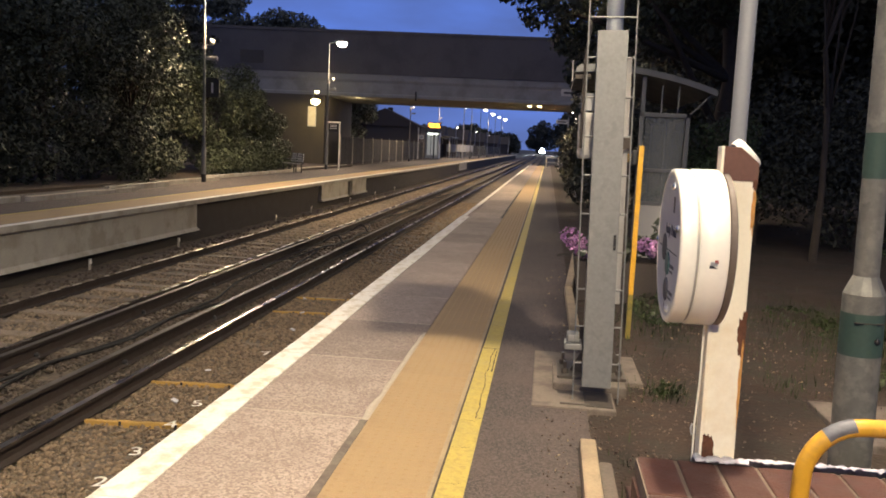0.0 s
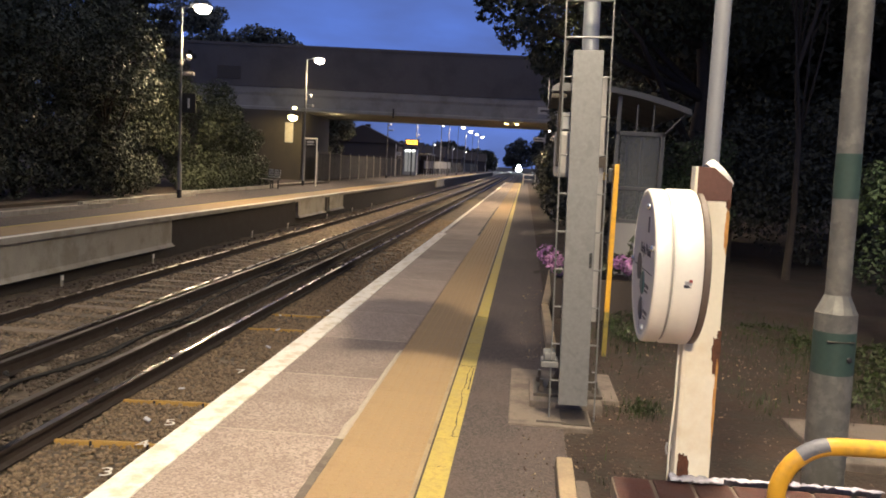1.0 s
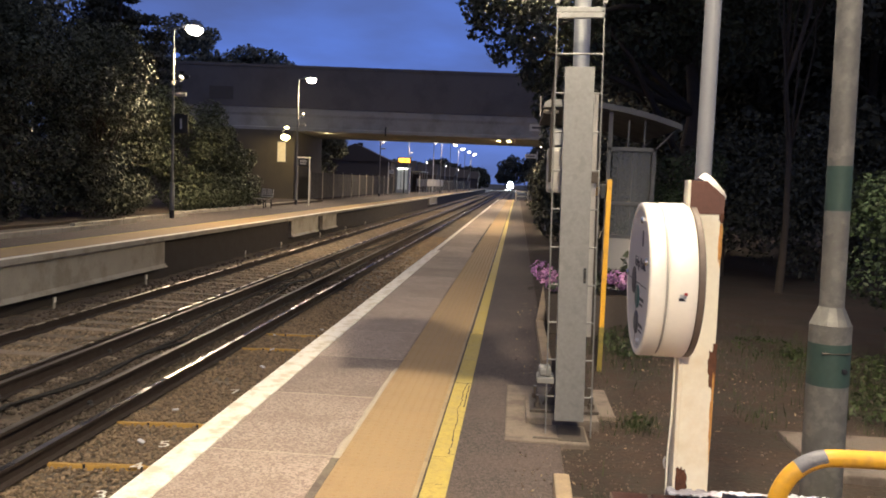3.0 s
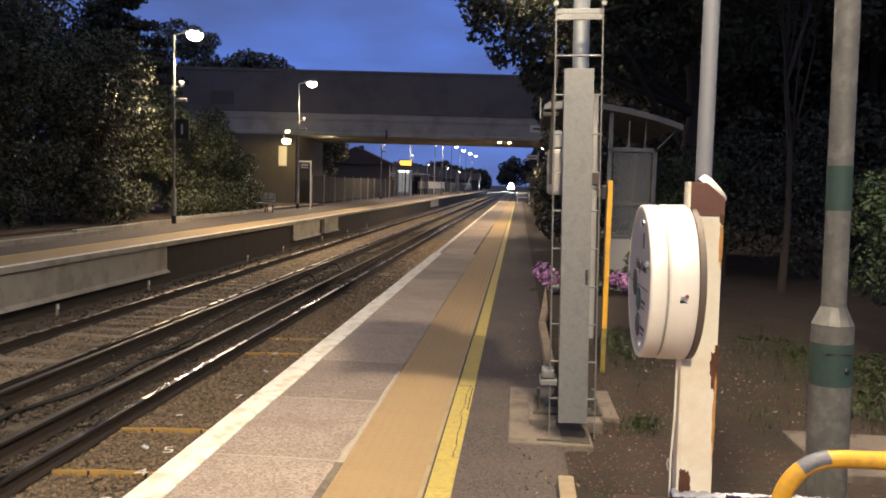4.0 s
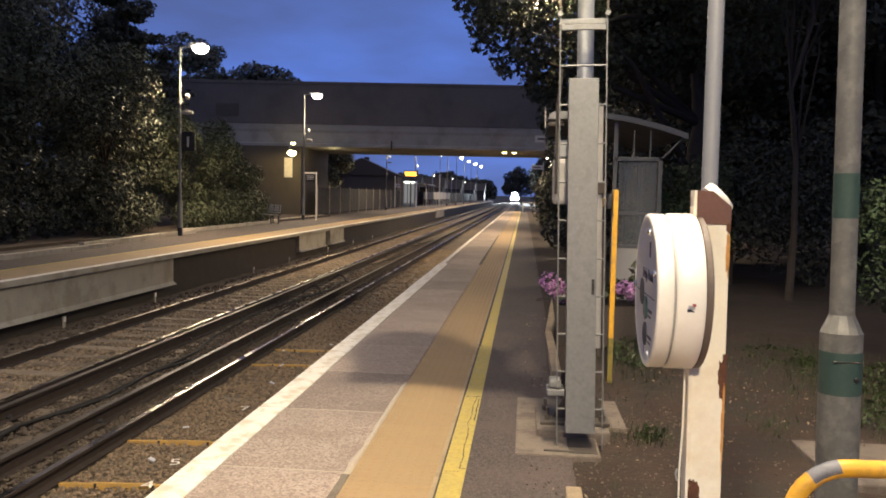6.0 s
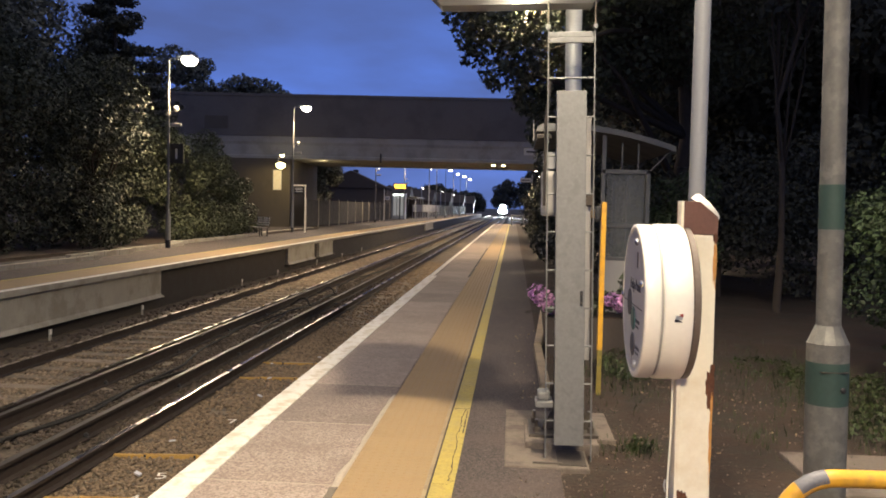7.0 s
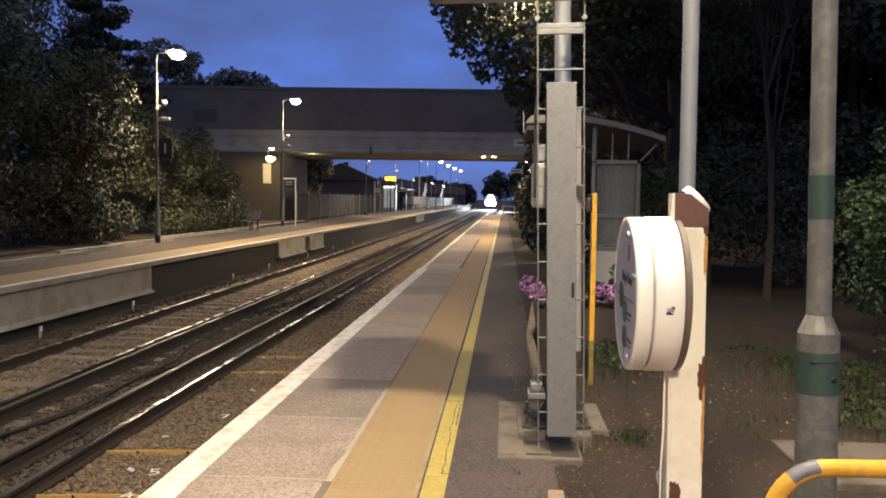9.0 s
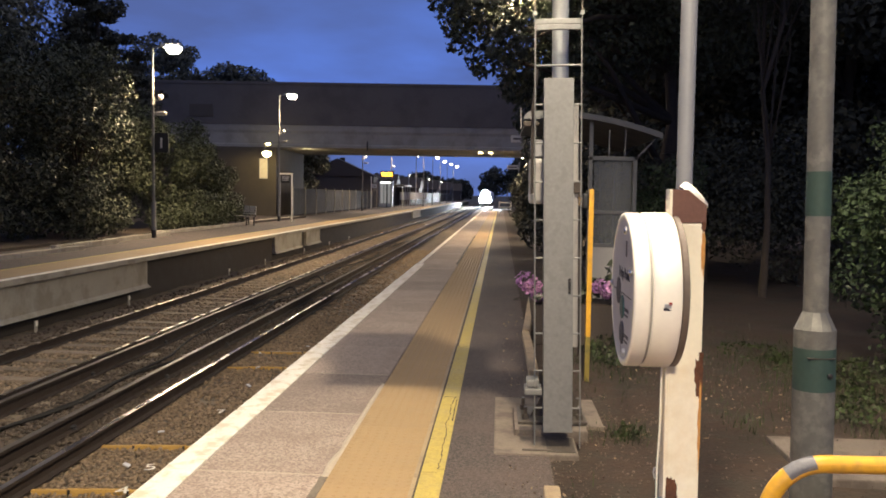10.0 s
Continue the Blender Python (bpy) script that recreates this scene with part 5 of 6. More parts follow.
# overhanging tree and the dark wood behind the platform
low_boughs = [(-0.62, 15.0, 4.85, .5, .5, .42), (-0.8, 15.3, 5.35, .55, .6, .5), (-0.72, 14.9, 4.42, .26, .3, .24), (-0.3, 15.2, 4.1, .34, .4, .3), (-0.95, 15.6, 5.9, .6, .6, .5), (-0.15, 15.0, 5.1, .75, .8, .6), (0.35, 15.6, 4.7, .7, .8, .6), (-0.35, 16.0, 5.7, .8, .9, .7)]
mid_boughs = [(0.1, 14.6, 4.3, .42, .5, .42), (0.5, 16.4, 4.0, .6, .7, .5), (0.55, 15.6, 5.7, .9, .9, .7), (1.2, 16.5, 4.4, .8, .9, .8), (1.4, 17.0, 5.6, 1.1, 1.1, .9), (0.3, 16.8, 6.6, 1.1, 1.1, .8), (2.6, 17.0, 6.6, 1.5, 1.4, 1.1), (2.2, 17.5, 5.0, 1.2, 1.2, 1.0)]
high_boughs = [(1.6, 18.0, 7.8, 1.4, 1.4, 1.1), (3.8, 17.0, 8.0, 1.6, 1.6, 1.3), (4.2, 17.5, 5.4, 1.4, 1.4, 1.2), (0.3, 15.9, 3.75, .38, .4, .32), (0.75, 17.2, 3.3, .5, .5, .45), (0.95, 18.2, 2.8, .45, .6, .6), (0.9, 18.4, 1.8, .4, .6, .7)]
over = low_boughs + mid_boughs + high_boughs
tree("overhanging_tree", 3.6, 17.8, -0.03, 5.5, 0.22, over, 30000, 0.125, "leaf", "leafy tree overhanging the platform lamp", "tree", 151)
for i, (bx, by, h, w) in enumerate(((4.6, 24.0, 11.5, 3.2), (8.8, 22.0, 12.0, 3.8), (12.8, 20.0, 12.5, 4.2), (6.6, 30.0, 13.0, 3.8), (11.0, 29.0, 13.5, 4.2), (5.0, 38.0, 12.0, 3.6), (6.0, 47.0, 12.5, 3.8), (16.0, 24.0, 13.0, 4.4), (15.0, 13.0, 12.0, 4.0), (11.6, 25.0, 13.0, 3.8), (14.0, 28.5, 14.0, 4.2))):
    cl = clump_cloud(160 + i, 50, (bx, by, h * 0.52), (w, w, h * 0.47), 0.8, 1.5)
    tree("garden_tree", bx, by, -0.05, h * 0.6, 0.2, cl, 20000, 0.2, "leafdark", "dark unlit tree behind the platform garden", "tree", 170 + i, "garden trees")
slim = clump_cloud(178, 30, (4.63, 14.5, 7.2), (1.8, 1.8, 2.2), 0.6, 1.0)
tree("slim_tree", 4.63, 14.5, -0.05, 6.0, 0.06, slim, 9000, 0.16, "leafdark", "slim bare-trunked tree on the dark earth", "tree", 179, "garden trees")
for i, (bx, by, h, w) in enumerate(((4.75, 9.0, 2.9, 1.05), (2.75, 14.3, 2.4, 0.8), (4.1, 7.6, 2.4, 0.75))):
    cl = clump_cloud(180 + i, 26, (bx, by, h * 0.5), (w, w, h * 0.45), 0.25, 0.5)
    tree("garden_bush", bx, by, -0.05, h * 0.5, 0.05, cl, 12000, 0.058, "leafgreen", "leafy green bush at the edge of bare earth", "bush", 190 + i, "garden bushes")
for i in range(6):
    by = 21 + 6.0 * i
    cl = clump_cloud(200 + i, 16, (1.7, by, 1.6), (0.7, 3.0, 1.5), 0.4, 0.8)
    tree("platform_hedge", 1.9, by, -0.05, 1.4, 0.06, cl, 4500, 0.13, "leafdark", "dark hedge along the platform's back", "hedge", 210 + i, "platform hedges")


for i in range(8):
    bx = 4.2 + 1.9 * i
    cl = clump_cloud(300 + i, 30, (bx, 16.8, 1.5), (1.4, 0.9, 1.5), 0.4, 0.75)
    tree("garden_thicket", bx, 16.8, -0.05, 1.6, 0.06, cl, 6500, 0.09, "leafdark", "dark tangled undergrowth at the garden's back", "thicket", 320 + i, "garden thickets", limbs=0)


def grass():
    r = np.random.default_rng(12)
    pts = []
    for cx, cy, sx, sy, n in ((0.98, 5.8, .12, .10, 150), (1.05, 8.6, .35, .9, 700), (2.6, 8.3, .5, .8, 250), (3.0, 6.4, .35, .5, 800), (3.0, 8.6, .35, .8, 800), (3.3, 7.6, .5, .7, 900), (0.62, 3.6, .12, .4, 160), (1.6, 10.5, .7, 1.0, 900), (1.9, 6.15, .1, .3, 120), (0.85, 2.75, .3, .15, 120)):
        p = r.normal(size=(n, 2)) * (sx, sy) + (cx, cy)
        pts.append(p)
    p = np.concatenate(pts)
    p = p[(p[:, 0] > 0.5) & ((p[:, 1] > 2.5))]
    n = len(p)
    h = r.uniform(0.03, 0.13, n)
    a = r.uniform(0, 6.28, n)
    le = r.uniform(0.2, 0.9, n) * h
    w = 0.005
    v = np.empty((n, 3, 3))
    base = np.stack([p[:, 0], p[:, 1], np.full(n, -0.045)], 1)
    sd = np.stack([-np.sin(a), np.cos(a), np.zeros(n)], 1) * w
    v[:, 0], v[:, 1] = base - sd, base + sd
    v[:, 2] = base + np.stack([np.cos(a) * le, np.sin(a) * le, h + 0.02], 1)
    o = bare("grass_tufts", v.reshape(-1, 3), np.arange(3 * n).reshape(-1, 3), "grass")
    tagged(o, "sparse grass tufts on bare earth", "grass", kind="stuff")
    cl = [(3.2, 8.3, 0.0, .45, .9, .04), (3.1, 6.4, 0.06, .45, .5, .14), (3.5, 7.6, 0.08, .45, .6, .16), (2.9, 9.2, 0.0, .4, .6, .03), (1.3, 8.8, 0.05, .3, .8, .1), (1.0, 5.82, 0.04, .12, .08, .05)]
    o = leaves("ground_weeds", cl, 3000, 0.042, "grass", None, 15)
    tagged(o, "low green weeds on the earth", "weeds", kind="stuff")
    q = r.uniform(size=(700, 2)) * (2.6, 8.0) + (0.55, 2.7)
    cl = [(x, y, -0.02, .004, .004, .004) for x, y in q]
    cl += [(x, y, 0.004, .003, .003, .002) for x, y in r.uniform(size=(160, 2)) * (0.35, 9.0) + (0.12, 2.7)]
    o = leaves("litter", cl, 900, 0.024, "wood", None, 16)
    tagged(o, "small pale leaf litter and chips on earth", "litter", kind="stuff")


grass()


def pebbles():
    """Small stones trodden into the earth and along the asphalt's edge."""
    r = np.random.default_rng(77)
    bmi = bmesh.new()
    bmesh.ops.create_icosphere(bmi, subdivisions=1, radius=1)
    bv = np.array([v.co[:] for v in bmi.verts])
    bf = np.array([[v.index for v in f.verts] for f in bmi.faces])
    bmi.free()
    vs, fs, off = [], [], 0
    for x0, x1, y0, y1, n in ((0.40, 1.3, 2.6, 7.0, 1500), (1.2, 3.4, 2.8, 9.0, 1900), (0.12, 0.45, 2.6, 8.0, 350)):
        for _ in range(n):
            s = r.uniform(0.003, 0.011)
            v = bv * (s * r.uniform(0.5, 1.1, 3)) * r.uniform(0.8, 1.15, (len(bv), 1))
            vs.append(v + np.array([r.uniform(x0, x1), r.uniform(y0, y1), 0.004 if x1 < 0.5 else r.uniform(-0.02, 0.004)]))
            fs.append(bf + off)
            off += len(bv)
    o = bare("pebbles", np.concatenate(vs), np.concatenate(fs), "pebble")
    tagged(o, "small pale pebbles in trodden earth", "pebbles", kind="stuff")


pebbles()


# ---- fence and garden wall in the dark ----
def panel_fence(name, x0, y0, x1, y1, h, mat, post_mat, label, pitch=2.4, z=0.0, gap=0.14):
    t = empty(name)
    n = max(1, round(math.hypot(x1 - x0, y1 - y0) / pitch))
    d = Vector((x1 - x0, y1 - y0, 0)).normalized()
    ang = math.degrees(math.atan2(d.y, d.x))
    step = math.hypot(x1 - x0, y1 - y0) / n
    pm = bmm = None
    for i in range(n + 1):
        p = Vector((x0, y0, z)) + d * step * i
        if pm is None:
            o = part("post", box(-0.05, 0.05, -0.05, 0.05, -0.1, h + 0.12, 0.01), post_mat, t)
            pm = o.data
        else:
            o = new("post", pm)
            o.parent = t
        o.matrix_basis = Matrix.Translation(p) @ pose(0, 0, 0, 0, 0, ang)
        if i == n:
            break
        if bmm is None:
            b = bmesh.new()
            k = int(step / gap)
            for j in range(k):
                box(0.05 + (step - 0.1) * j / k, 0.05 + (step - 0.1) * (j + 0.93) / k, -0.012, 0.012, 0.05, h + 0.015 * ((j * 7) % 3 - 1), 0, b)
            box(0.05, step - 0.05, 0.012, 0.05, h * 0.25, h * 0.25 + 0.08, 0, b)
            box(0.05, step - 0.05, 0.012, 0.05, h * 0.8, h * 0.8 + 0.08, 0, b)
            o = part("board_panel", b, mat, t)
            o["kind"] = "stuff"
            bmm = o.data
        else:
            o = new("board_panel", bmm)
            o.parent = t
            o["kind"] = "stuff"
        o.matrix_basis = Matrix.Translation(p) @ pose(0, 0, 0, 0, 0, ang)
    tagged(t, label, "fence", "fences")


panel_fence("board_fence", -14.6, 57.0, -15.2, 100.0, 1.95, "fence", "concrete", "weathered board fence with pale posts behind the platform", 3.9)
panel_fence("board_fence", -14.0, 134.2, -13.4, 230.0, 1.9, "fence", "galv", "weathered board fence with pale posts behind the platform", 2.7)
panel_fence("board_fence", -15.4, 103.0, -14.0, 134.0, 1.9, "fence", "galv", "weathered board fence with pale posts behind the platform", 2.7)
panel_fence("garden_fence", 4.2, 17.1, 3.2, 60.0, 1.9, "tarred", "tarred", "dark timber fence in the unlit garden", 2.4)


# ---- furniture of the opposite platform ----
def bench():
    t = empty("platform_bench", pose(-12.75, 40.3, 0, 0, 0, -52))
    for i in range(4):
        part("seat_slat", box(-0.85, 0.85, -0.25 + 0.12 * i, -0.15 + 0.12 * i, 0.43, 0.46, 0.006), "galv", t)
    for i in range(4):
        part("back_slat", box(-0.85, 0.85, 0.235 + 0.012 * i, 0.26 + 0.012 * i, 0.54 + 0.11 * i, 0.63 + 0.11 * i, 0.006), "plate", t)
    for x in (-0.75, 0.0, 0.75):
        part("leg", box(x - 0.025, x + 0.025, -0.22, -0.17, 0, 0.43), "black", t)
        part("leg", box(x - 0.025, x + 0.025, 0.17, 0.22, 0, 0.43), "black", t)
        part("arm_rest", box(x - 0.03, x + 0.03, -0.25, 0.24, 0.62, 0.66, 0.01), "black", t)
        part("back_post", box(x - 0.025, x + 0.025, 0.24, 0.3, 0.43, 0.98), "black", t)
    tagged(t, "slatted platform bench with dark metal frame", "bench")


bench()


def name_sign():
    t = empty("station_sign", pose(-12.05, 46.9, 0))
    part("post", box(-0.03, 0.03, -0.03, 0.03, 0, 2.78, 0.008), "cream", t, "white painted post")
    part("post", box(-0.75, -0.67, -0.04, 0.04, 0, 2.7, 0.008), "galv", t)
    part("cross_bar", box(-0.75, 0.05, -0.03, 0.03, 2.70, 2.78, 0.006), "cream", t)
    s = part("board", box(-0.66, -0.06, -0.025, 0.025, 2.22, 2.66, 0.006), "black", t, "dark sign board")
    for z in (2.36, 2.47, 2.55):
        part("text_bar", box(-0.58, -0.16, -0.031, -0.025, z, z + 0.035), "plate", s)
    tagged(t, "dark station sign on pale posts", "sign")


name_sign()


def wall_lamp():
    t = empty("wall_lamp", pose(-16.45, 56.0, 4.28))
    part("bracket", box(-0.06, 0.06, 0.0, 2.6, 0.0, 0.08), "steel", t)
    part("lens", lathe([(0.1, -0.2), (0.28, -0.1), (0.32, 0.12), (0.15, 0.2)], 16, Matrix.Translation((0.3, -0.1, 0))), "lenswarm", t, "warm glowing globe", smooth=True)
    part("arm", tube([(0, 0, 0.04), (0.3, -0.1, 0.25)], 0.03, 8), "steel", t)
    part("upper_lens", lathe([(0.05, -0.1), (0.16, -0.04), (0.16, 0.06)], 12, Matrix.Translation((0.3, 0.2, 0.72))), "lenswarm", t, smooth=True)
    part("upper_arm", tube([(0, 0.1, 0.04), (0.1, 0.2, 0.6), (0.3, 0.2, 0.75)], 0.025, 8), "steel", t)
    tagged(t, "warm wall lamp on the bridge abutment", "lamp")


wall_lamp()


def wall_lit_patch():
    # pale panel stands in for the patch of wall lit by the lamp
    t = empty("wall_lit_patch", pose(-17.0, 58.0, 3.35, 0, 0, 4))
    part("panel", box(-0.28, 0.28, -0.05, 0.0, -0.7, 0.7, 0.01), "postwhite", t)
    part("frame", box(-0.31, 0.31, -0.03, 0.0, -0.73, 0.73, 0.01), "steel", t)
    tagged(t, "pale narrow panel painting the lamplit patch of abutment wall", "notice board")


wall_lit_patch()


def fence_sign():
    t = empty("fence_sign", pose(-15.05, 95.0, 0))
    part("post", box(-0.045, 0.045, -0.045, 0.045, 0, 3.65, 0.01), "cream", t, "pale slim post")
    b = part("board", box(0.05, 0.62, -0.03, 0.03, 2.35, 2.75, 0.01), "plate", t, "small pale board")
    part("text_bar", box(0.12, 0.55, -0.036, -0.03, 2.5, 2.58), "ink", b)
    tagged(t, "small pale sign on a slim post by the fence", "sign")


fence_sign()


def kiosk():
    t = empty("ticket_kiosk", pose(-14.5, 103.0, 0))
    part("body", box(-0.85, 0.85, 0.0, 1.4, 0, 3.25, 0.03), "steel", t)
    part("lit_front", box(-0.66, 0.66, -0.03, -0.0, 0.45, 2.95), "kiosk", t, "dimly lit glazed front")
    part("strip_lamp", box(-0.62, 0.62, -0.09, -0.03, 3.0, 3.16), "tubelight", t, "bright strip lamp over the front")
    for x in (-0.68, 0.66):
        part("edge_lamp", box(x - 0.03, x + 0.03, -0.07, -0.03, 0.5, 2.95), "steel", t)
    for x in (-0.2, 0.25):
        part("mullion", box(x - 0.03, x + 0.03, -0.06, -0.03, 0.4, 2.95), "black", t)
    part("top", box(-0.95, 0.95, -0.15, 1.5, 3.25, 3.37, 0.02), "black", t)
    tagged(t, "glazed kiosk with a lit front on the platform", "kiosk")
    d = empty("departure_display", pose(-14.05, 101.0, 0))
    part("post", box(-0.06, 0.06, -0.06, 0.06, 0, 4.0), "black", d)
    c = part("case", box(-0.85, 0.85, -0.12, 0.12, 3.75, 4.45, 0.03), "black", d)
    for k, (x0, x1, z) in enumerate(((-0.72, 0.7, 4.2), (-0.72, 0.1, 4.0), (0.25, 0.7, 4.0), (-0.6, 0.72, 3.84))):
        part("text_bar", box(x0, x1, -0.135, -0.12, z, z + 0.13), "led", c, "orange lit text bar")
    tagged(d, "black departure display with orange lit text", "display")
    s = empty("platform_shelter", pose(-13.6, 108.0, 0))
    part("roof", box(-1.6, 0.9, -0.5, 9.0, 2.75, 2.92, 0.03), "black", s)
    for x in (-1.4, 0.7):
        for y in (0, 2.8, 5.6, 8.6):
            part("post", box(x - 0.05, x + 0.05, y - 0.05, y + 0.05, 0, 2.75), "steel", s)
    for y in (0, 2.8, 5.6):
        part("pane", box(-1.42, -1.40, y + 0.1, y + 2.7, 0.3, 2.5), "glass", s)
    part("end_wall", box(-1.35, 0.65, 8.6, 8.66, 0.2, 2.6), "house", s)
    tagged(s, "dark flat-roofed platform shelter", "shelter")
    for i in range(7):
        q = empty("notice_board", pose(-13.4 + 0.2 * i, 112.0 + 3.1 * i, 0))
        part("panel", box(-0.35, 0.35, -0.03, 0.03, 0.9, 1.9, 0.01), "plate", q)
        part("post", box(-0.4, -0.34, -0.03, 0.03, 0, 2.0), "steel", q)
        part("post", box(0.34, 0.4, -0.03, 0.03, 0, 2.0), "steel", q)
        tagged(q, "pale notice board on steel posts", "notice board", "notice boards")


kiosk()


# ---- houses past the fence ----
def house(x, y, w, d, eaves, ridge, turn, label):
    t = empty("house", pose(x, y, -0.3, 0, 0, turn))
    part("wall", box(-w / 2, w / 2, 0, d, 0, eaves), "house", t)
    part("roof", prism([(-w / 2 - 0.35, eaves - 0.15), (w / 2 + 0.35, eaves - 0.15), (0, ridge)], -0.3, d + 0.3), "tile", t, "dark tiled gable roof")
    part("chimney", box(-0.35, 0.35, d * 0.6, d * 0.6 + 0.7, ridge - 0.9, ridge + 0.35), "darkbrick", t)
    for x0 in (-w * 0.3, w * 0.12):
        for z0 in (1.0, 3.4):
            if z0 + 1.2 < eaves:
                win = part("window", box(x0, x0 + 1.1, -0.05, 0.02, z0, z0 + 1.15), "cream", t)
                part("pane", box(x0 + 0.07, x0 + 1.03, -0.07, -0.05, z0 + 0.07, z0 + 1.08), "black", win)
    tagged(t, label, "house", "houses by the line")


house(-22.5, 112.0, 10.0, 9.0, 4.5, 6.75, 4, "dark gabled house behind the fence")
house(-16.9, 122.0, 4.2, 8.0, 2.6, 3.9, 4, "dark gabled house behind the fence")
for i in range(5):
    house(-19.0 + 1.6 * i, 150.0 + 28 * i, 7.5, 9.0, 3.4, 5.6, 90, "distant dark terraced house along the line")


def station_mast(x, y, h):
    t = empty("mast", pose(x, y, -0.2))
    part("shaft", lathe([(0.09, -0.1), (0.05, h)], 8), "steel", t)
    part("bracket", box(-0.3, 0.3, -0.04, 0.04, h - 0.5, h - 0.42), "steel", t)
    part("lantern", box(0.16, 0.3, -0.06, 0.06, h - 0.72, h - 0.6, 0.01), "lensfar", t, "small lit lantern")
    tagged(t, "slim mast with a small lantern by the line", "mast", "masts")


for x, y, h in ((-12.6, 122.0, 8.2), (-15.5, 138.0, 5.6), (-14.2, 160.0, 5.5), (-13.0, 176.0, 5.2)):
    station_mast(x, y, h)


def platform_end_things():
    for x, y, z in ((1.15, 30.5, 3.9), (1.2, 52.0, 3.6)):
        t = empty("hanging_sign", pose(x, y, 0))
        part("post", box(-0.04, 0.04, -0.04, 0.04, 0, z + 0.2), "steel", t)
        b = part("board", box(-0.75, -0.05, -0.03, 0.03, z - 0.25, z, 0.01), "plate", t, "pale sign board")
        part("bar", box(-0.66, -0.14, -0.036, -0.03, z - 0.16, z - 0.09), "ink", b)
        tagged(t, "pale sign board on a slim post", "sign", "platform signs")
    t = empty("barrier", pose(1.4, 80.0, 0))
    part("rail", box(-1.5, 0.9, -0.03, 0.03, 0.95, 1.05), "cream", t)
    part("rail", box(-1.5, 0.9, -0.03, 0.03, 0.5, 0.58), "cream", t)
    for x in (-1.45, -0.3, 0.85):
        part("post", box(x - 0.05, x + 0.05, -0.05, 0.05, -0.05, 1.1), "cream", t)
    tagged(t, "white painted barrier near the platform end", "barrier")


platform_end_things()


# ---- painted numbers, timbers and litter by the near track ----
def track_details():
    for i, y in enumerate((7.05, 8.36, 12.36, 13.6)):
        t = empty("yellow_timber", pose(-3.5, y, -1.085, 0, 0, 5))
        part("bar", box(-0.62, 0.5, -0.024, 0.024, -0.06, 0.045, 0.008), "matyel", t)
        for x in (-0.28, 0.25):
            part("strap", box(x - 0.012, x + 0.012, -0.027, 0.027, -0.06, 0.049), "black", t)
        part("cover", box(-0.30, 0.27, -0.02, 0.02, 0.045, 0.052), "wood" if i == 3 else "matyel", t)
        tagged(t, "yellow timber bar with dark straps in ballast", "timber", "yellow timbers")
    for ch, x, y in (("2", -3.23, 5.66), ("3", -3.27, 6.29), ("4", -3.29, 6.98), ("5", -3.31, 7.61), ("7", -3.32, 9.66)):
        t = empty("painted_number", pose(x + 0.06, y, -1.012))
        letters("digit", ch, 0.26, pose(-0.07, -0.09, 0.0, 0, 0, 20), "white", t)
        tagged(t, "white painted number on the ballast", "painted mark", "painted numbers")
    r = random.Random(2)
    for i in range(9):
        t = part("litter_scrap", box(-0.035, 0.035, -0.02, 0.02, 0, 0.02, 0.005), "plate")
        t.matrix_basis = pose(r.uniform(-4.0, -3.0) if i else -3.95, r.uniform(5, 15) if i else 5.35, -1.03, r.uniform(-20, 20), r.uniform(-20, 20), r.uniform(0, 360))
        tagged(t, "small white scrap lying on the ballast", "litter", "scraps")
    for k, (x, pts) in enumerate(((-5.2, 0.0), (-5.45, 1.7))):
        p = []
        for i in range(60):
            y = 4 + 0.75 * i
            p.append((x + 0.22 * math.sin(y * 0.55 + pts) + 0.06 * math.sin(y * 2.1), y, -1.02 + 0.02 * math.sin(y * 1.7)))
        o = part("track_cable", tube(p, 0.02, 8), "tarred", None, smooth=True)
        tagged(o, "black cable snaking between the tracks", "cable", "track cables")
    for y in (21.0, 24.0):
        p = [(-5.7 + 0.5 * a, y + 0.3 * math.sin(a * 3), -1.0 + 0.16 * math.sin(math.pi * a)) for a in (k / 10 for k in range(11))]
        o = part("looped_cable", tube(p, 0.022, 8), "tarred", None, smooth=True)
        tagged(o, "looped black cable beside a rail", "cable", "track cables")


track_details()


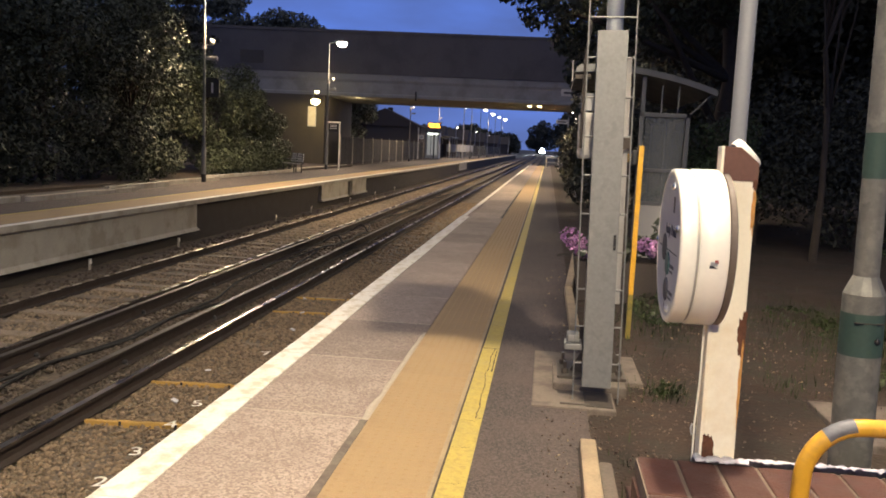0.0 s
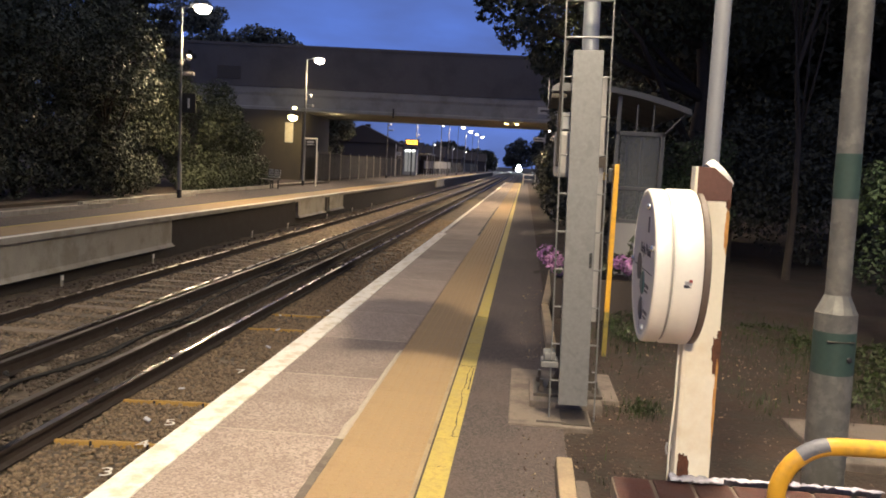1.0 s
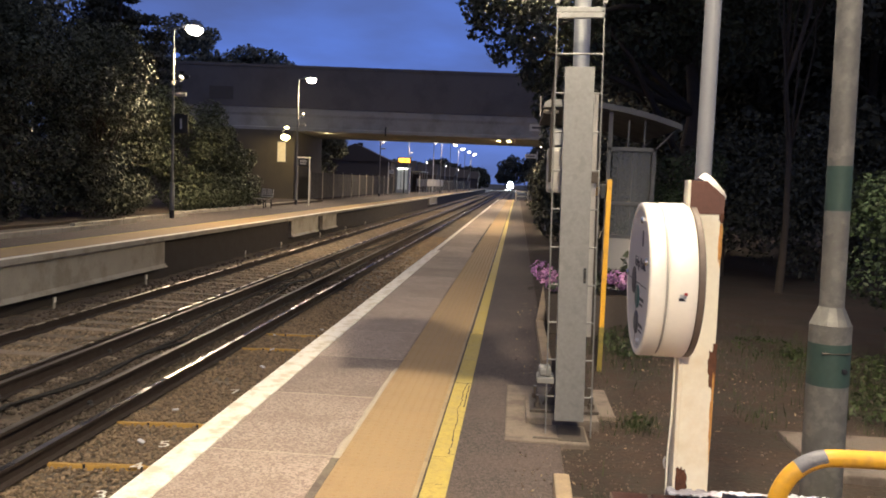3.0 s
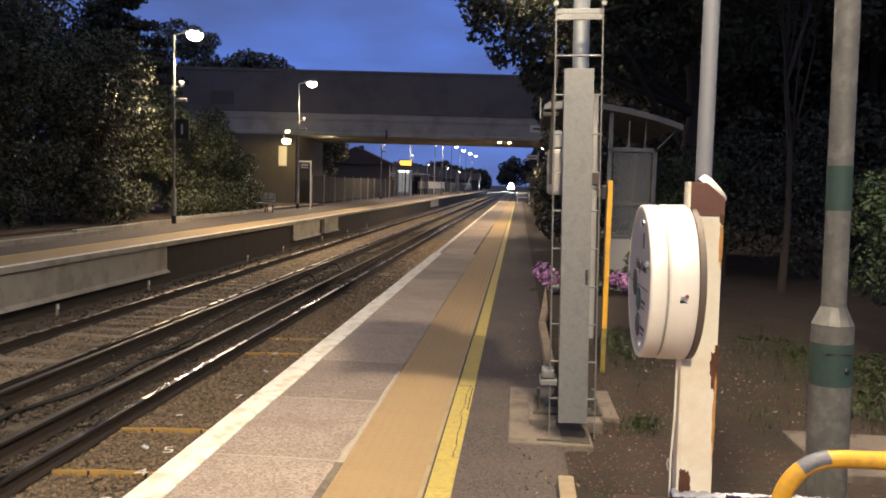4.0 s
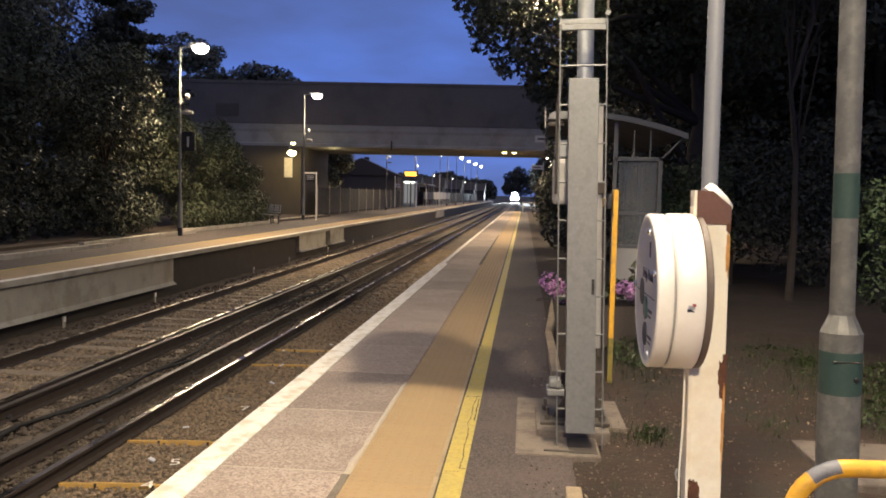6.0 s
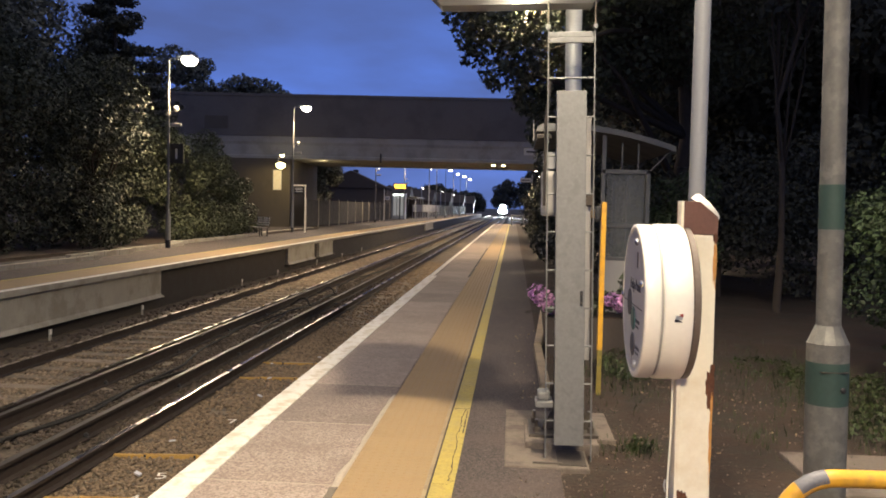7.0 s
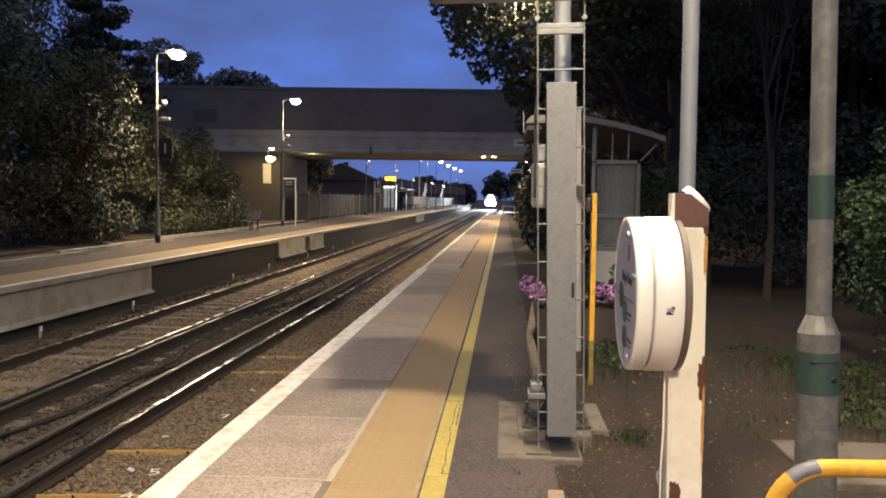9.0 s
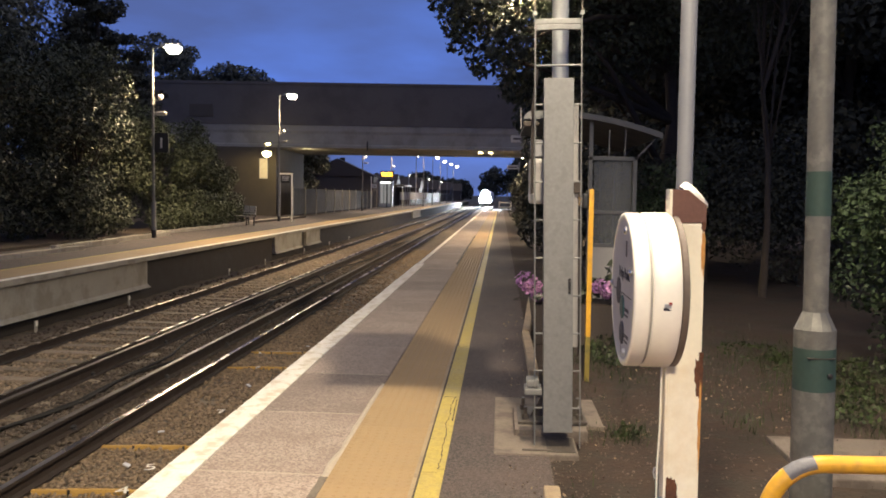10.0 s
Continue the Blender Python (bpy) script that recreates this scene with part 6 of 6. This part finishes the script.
# ---- approaching train ----
def train():
    t = empty("train", pose(-3.43, 480, -0.9))
    prof = [(-1.38, 0.95), (1.38, 0.95), (1.4, 2.2), (1.3, 3.3), (0.9, 3.72), (0, 3.82), (-0.9, 3.72), (-1.3, 3.3), (-1.4, 2.2)]
    for k in range(4):
        part("carriage", prism(prof, 0.35 + 20.3 * k, 20.3 + 20.3 * k), "trainwhite", t)
    part("front", prism([(x * 0.97, z) for x, z in prof], 0.0, 0.34), "trainwhite", t, "pale cab end")
    part("valance", box(-1.25, 1.25, 0.05, 0.4, 0.3, 0.95, 0.04), "black", t)
    part("coupler", box(-0.2, 0.2, -0.35, 0.1, 0.75, 1.05, 0.03), "black", t)
    # windscreens glow only to widen the headlamps' glare
    for x in (-0.9, 0.3):
        part("windscreen", box(x, x + 0.62, -0.03, 0.0, 2.0, 2.85, 0.01), "glarelight", t, "cab windscreen glowing to widen the headlamp glare")
    part("gangway_door", box(-0.26, 0.26, -0.04, 0.0, 1.0, 3.1, 0.01), "trainwhite", t)
    # outsized glowing discs, the top one added, imitate the dazzle round the lamps
    for x, z in ((-0.72, 1.55), (0.72, 1.55), (0.0, 3.1)):
        c = part("lamp_cluster", lathe([(0.7, 0.0), (0.7, 0.05), (0.45, 0.07)], 24, Matrix.Translation((x, 0.0, z)) @ pose(0, 0, 0, 90)), "glarelight", t)
        for dx in (-0.2, 0.2):
            part("headlight", lathe([(0.21, 0), (0.21, 0.05), (0.12, 0.09)], 14, Matrix.Translation((x + dx, -0.055, z)) @ pose(0, 0, 0, 90)), "headlight", c, "dazzling white headlight")
    for k in range(4):
        for y in (3.0, 17.0):
            b = part("bogie", box(-1.1, 1.1, 20.3 * k + y - 1.5, 20.3 * k + y + 1.5, 0.25, 0.95), "black", t)
            for dy in (-1.0, 1.0):
                for sx in (-0.75, 0.75):
                    part("wheel", lathe([(0.42, -0.06), (0.42, 0.06)], 16, Matrix.Translation((sx, 20.3 * k + y + dy, 0.42)) @ pose(0, 0, 0, 0, 90)), "railside", b)
    tagged(t, "approaching train with dazzling white headlights", "train")
    return t


TRAIN = train()

# ---- platform pieces: coping slabs, white edge, tactile tiles, coping bricks ----


def slab_row():
    me = {}
    y, i = -4.76, 0
    while y < PLAT_END - 1.4:
        for key, b, mat, nm in (("slab", (EDGE + 0.205, -0.935, 0.009, 1.351, -0.07, 0.0), "slab", "paving_slab"), ("edge" if y < 19.5 else "plain", (EDGE, EDGE + 0.2, 0.005, 1.355, -0.13, 0.003), "white" if y < 19.5 else "slab", "edge_stone")):
            if key not in me:
                o = part(nm, box(*b, bevel=0.006), mat, platform)
                me[key] = o.data
            else:
                o = new(nm, me[key])
                o.parent = platform
            o.location = (random.uniform(-.004, .004), y, random.uniform(-.002, .001))
        y += 1.36
        i += 1


slab_row()
part("white_line", box(EDGE + 0.03, EDGE + 0.13, 19.8, PLAT_END - 2, -0.01, 0.006), "white", platform)
part("dark_seam", box(-0.985, -0.938, 19.6, 34.0, -0.01, 0.0025), "groove", platform, "dark open seam beside the tactile strip")


def tactile_tiles():
    def tile(domes):
        b = box(-0.26, 0.252, 0.0004, 0.3996, -0.06, 0.0)
        if domes:
            for i in range(8):
                for j in range(6):
                    cx, cy = -0.2315 + 0.065 * i, 0.0375 + 0.065 * j
                    top = [b.verts.new((cx + 0.009 * math.cos(a), cy + 0.009 * math.sin(a), 0.0035)) for a in (k * math.pi / 3 for k in range(6))]
                    low = [b.verts.new((cx + 0.015 * math.cos(a), cy + 0.015 * math.sin(a), -0.0005)) for a in (k * math.pi / 3 for k in range(6))]
                    b.faces.new(top)
                    for k in range(6):
                        b.faces.new((low[k], low[(k + 1) % 6], top[(k + 1) % 6], top[k]))
        return b
    me = {}
    for i in range(228):
        y = -3.0 + 0.4 * i
        key = y < 26
        if key not in me:
            o = part("tactile_tile", tile(key), "tactile", platform)
            me[key] = o.data
        else:
            o = new("tactile_tile", me[key])
            o.parent = platform
        o.location = (-0.665, y, random.uniform(-.0006, .0002))


tactile_tiles()


def coping_bricks():
    me = None
    for i in range(20):
        for j in range(3):
            if me is None:
                o = part("brick", box(0.0, 0.1025, 0.0, 0.26, -0.05, 0.0, 0.006), "brick", wall)
                me = o.data
            else:
                o = new("brick", me)
                o.parent = wall
            o.location = (0.37 + 0.1125 * i, 2.115 - 0.27 * j, 0.8 + random.uniform(-.002, .002))
    m2 = None
    for row in range(10):
        for i in range(5):
            if m2 is None:
                o = part("brick", box(-0.012, 0.004, 0.0, 0.215, 0.0, 0.065, 0.003), "brick", wall)
                m2 = o.data
            else:
                o = new("brick", m2)
                o.parent = wall
            o.location = (0.37, 1.36 + 0.225 * i - (0.1125 if row % 2 else 0), 0.0 + 0.075 * row)


coping_bricks()


def motions():
    walk(TRAIN, [(0.0, pose(-3.43, 480, -0.9)), (2.5, pose(-3.43, 405, -0.9)), (5.0, pose(-3.43, 330, -0.9)), (7.5, pose(-3.43, 257, -0.9)), (10.0, pose(-3.43, 188, -0.9))])


motions()
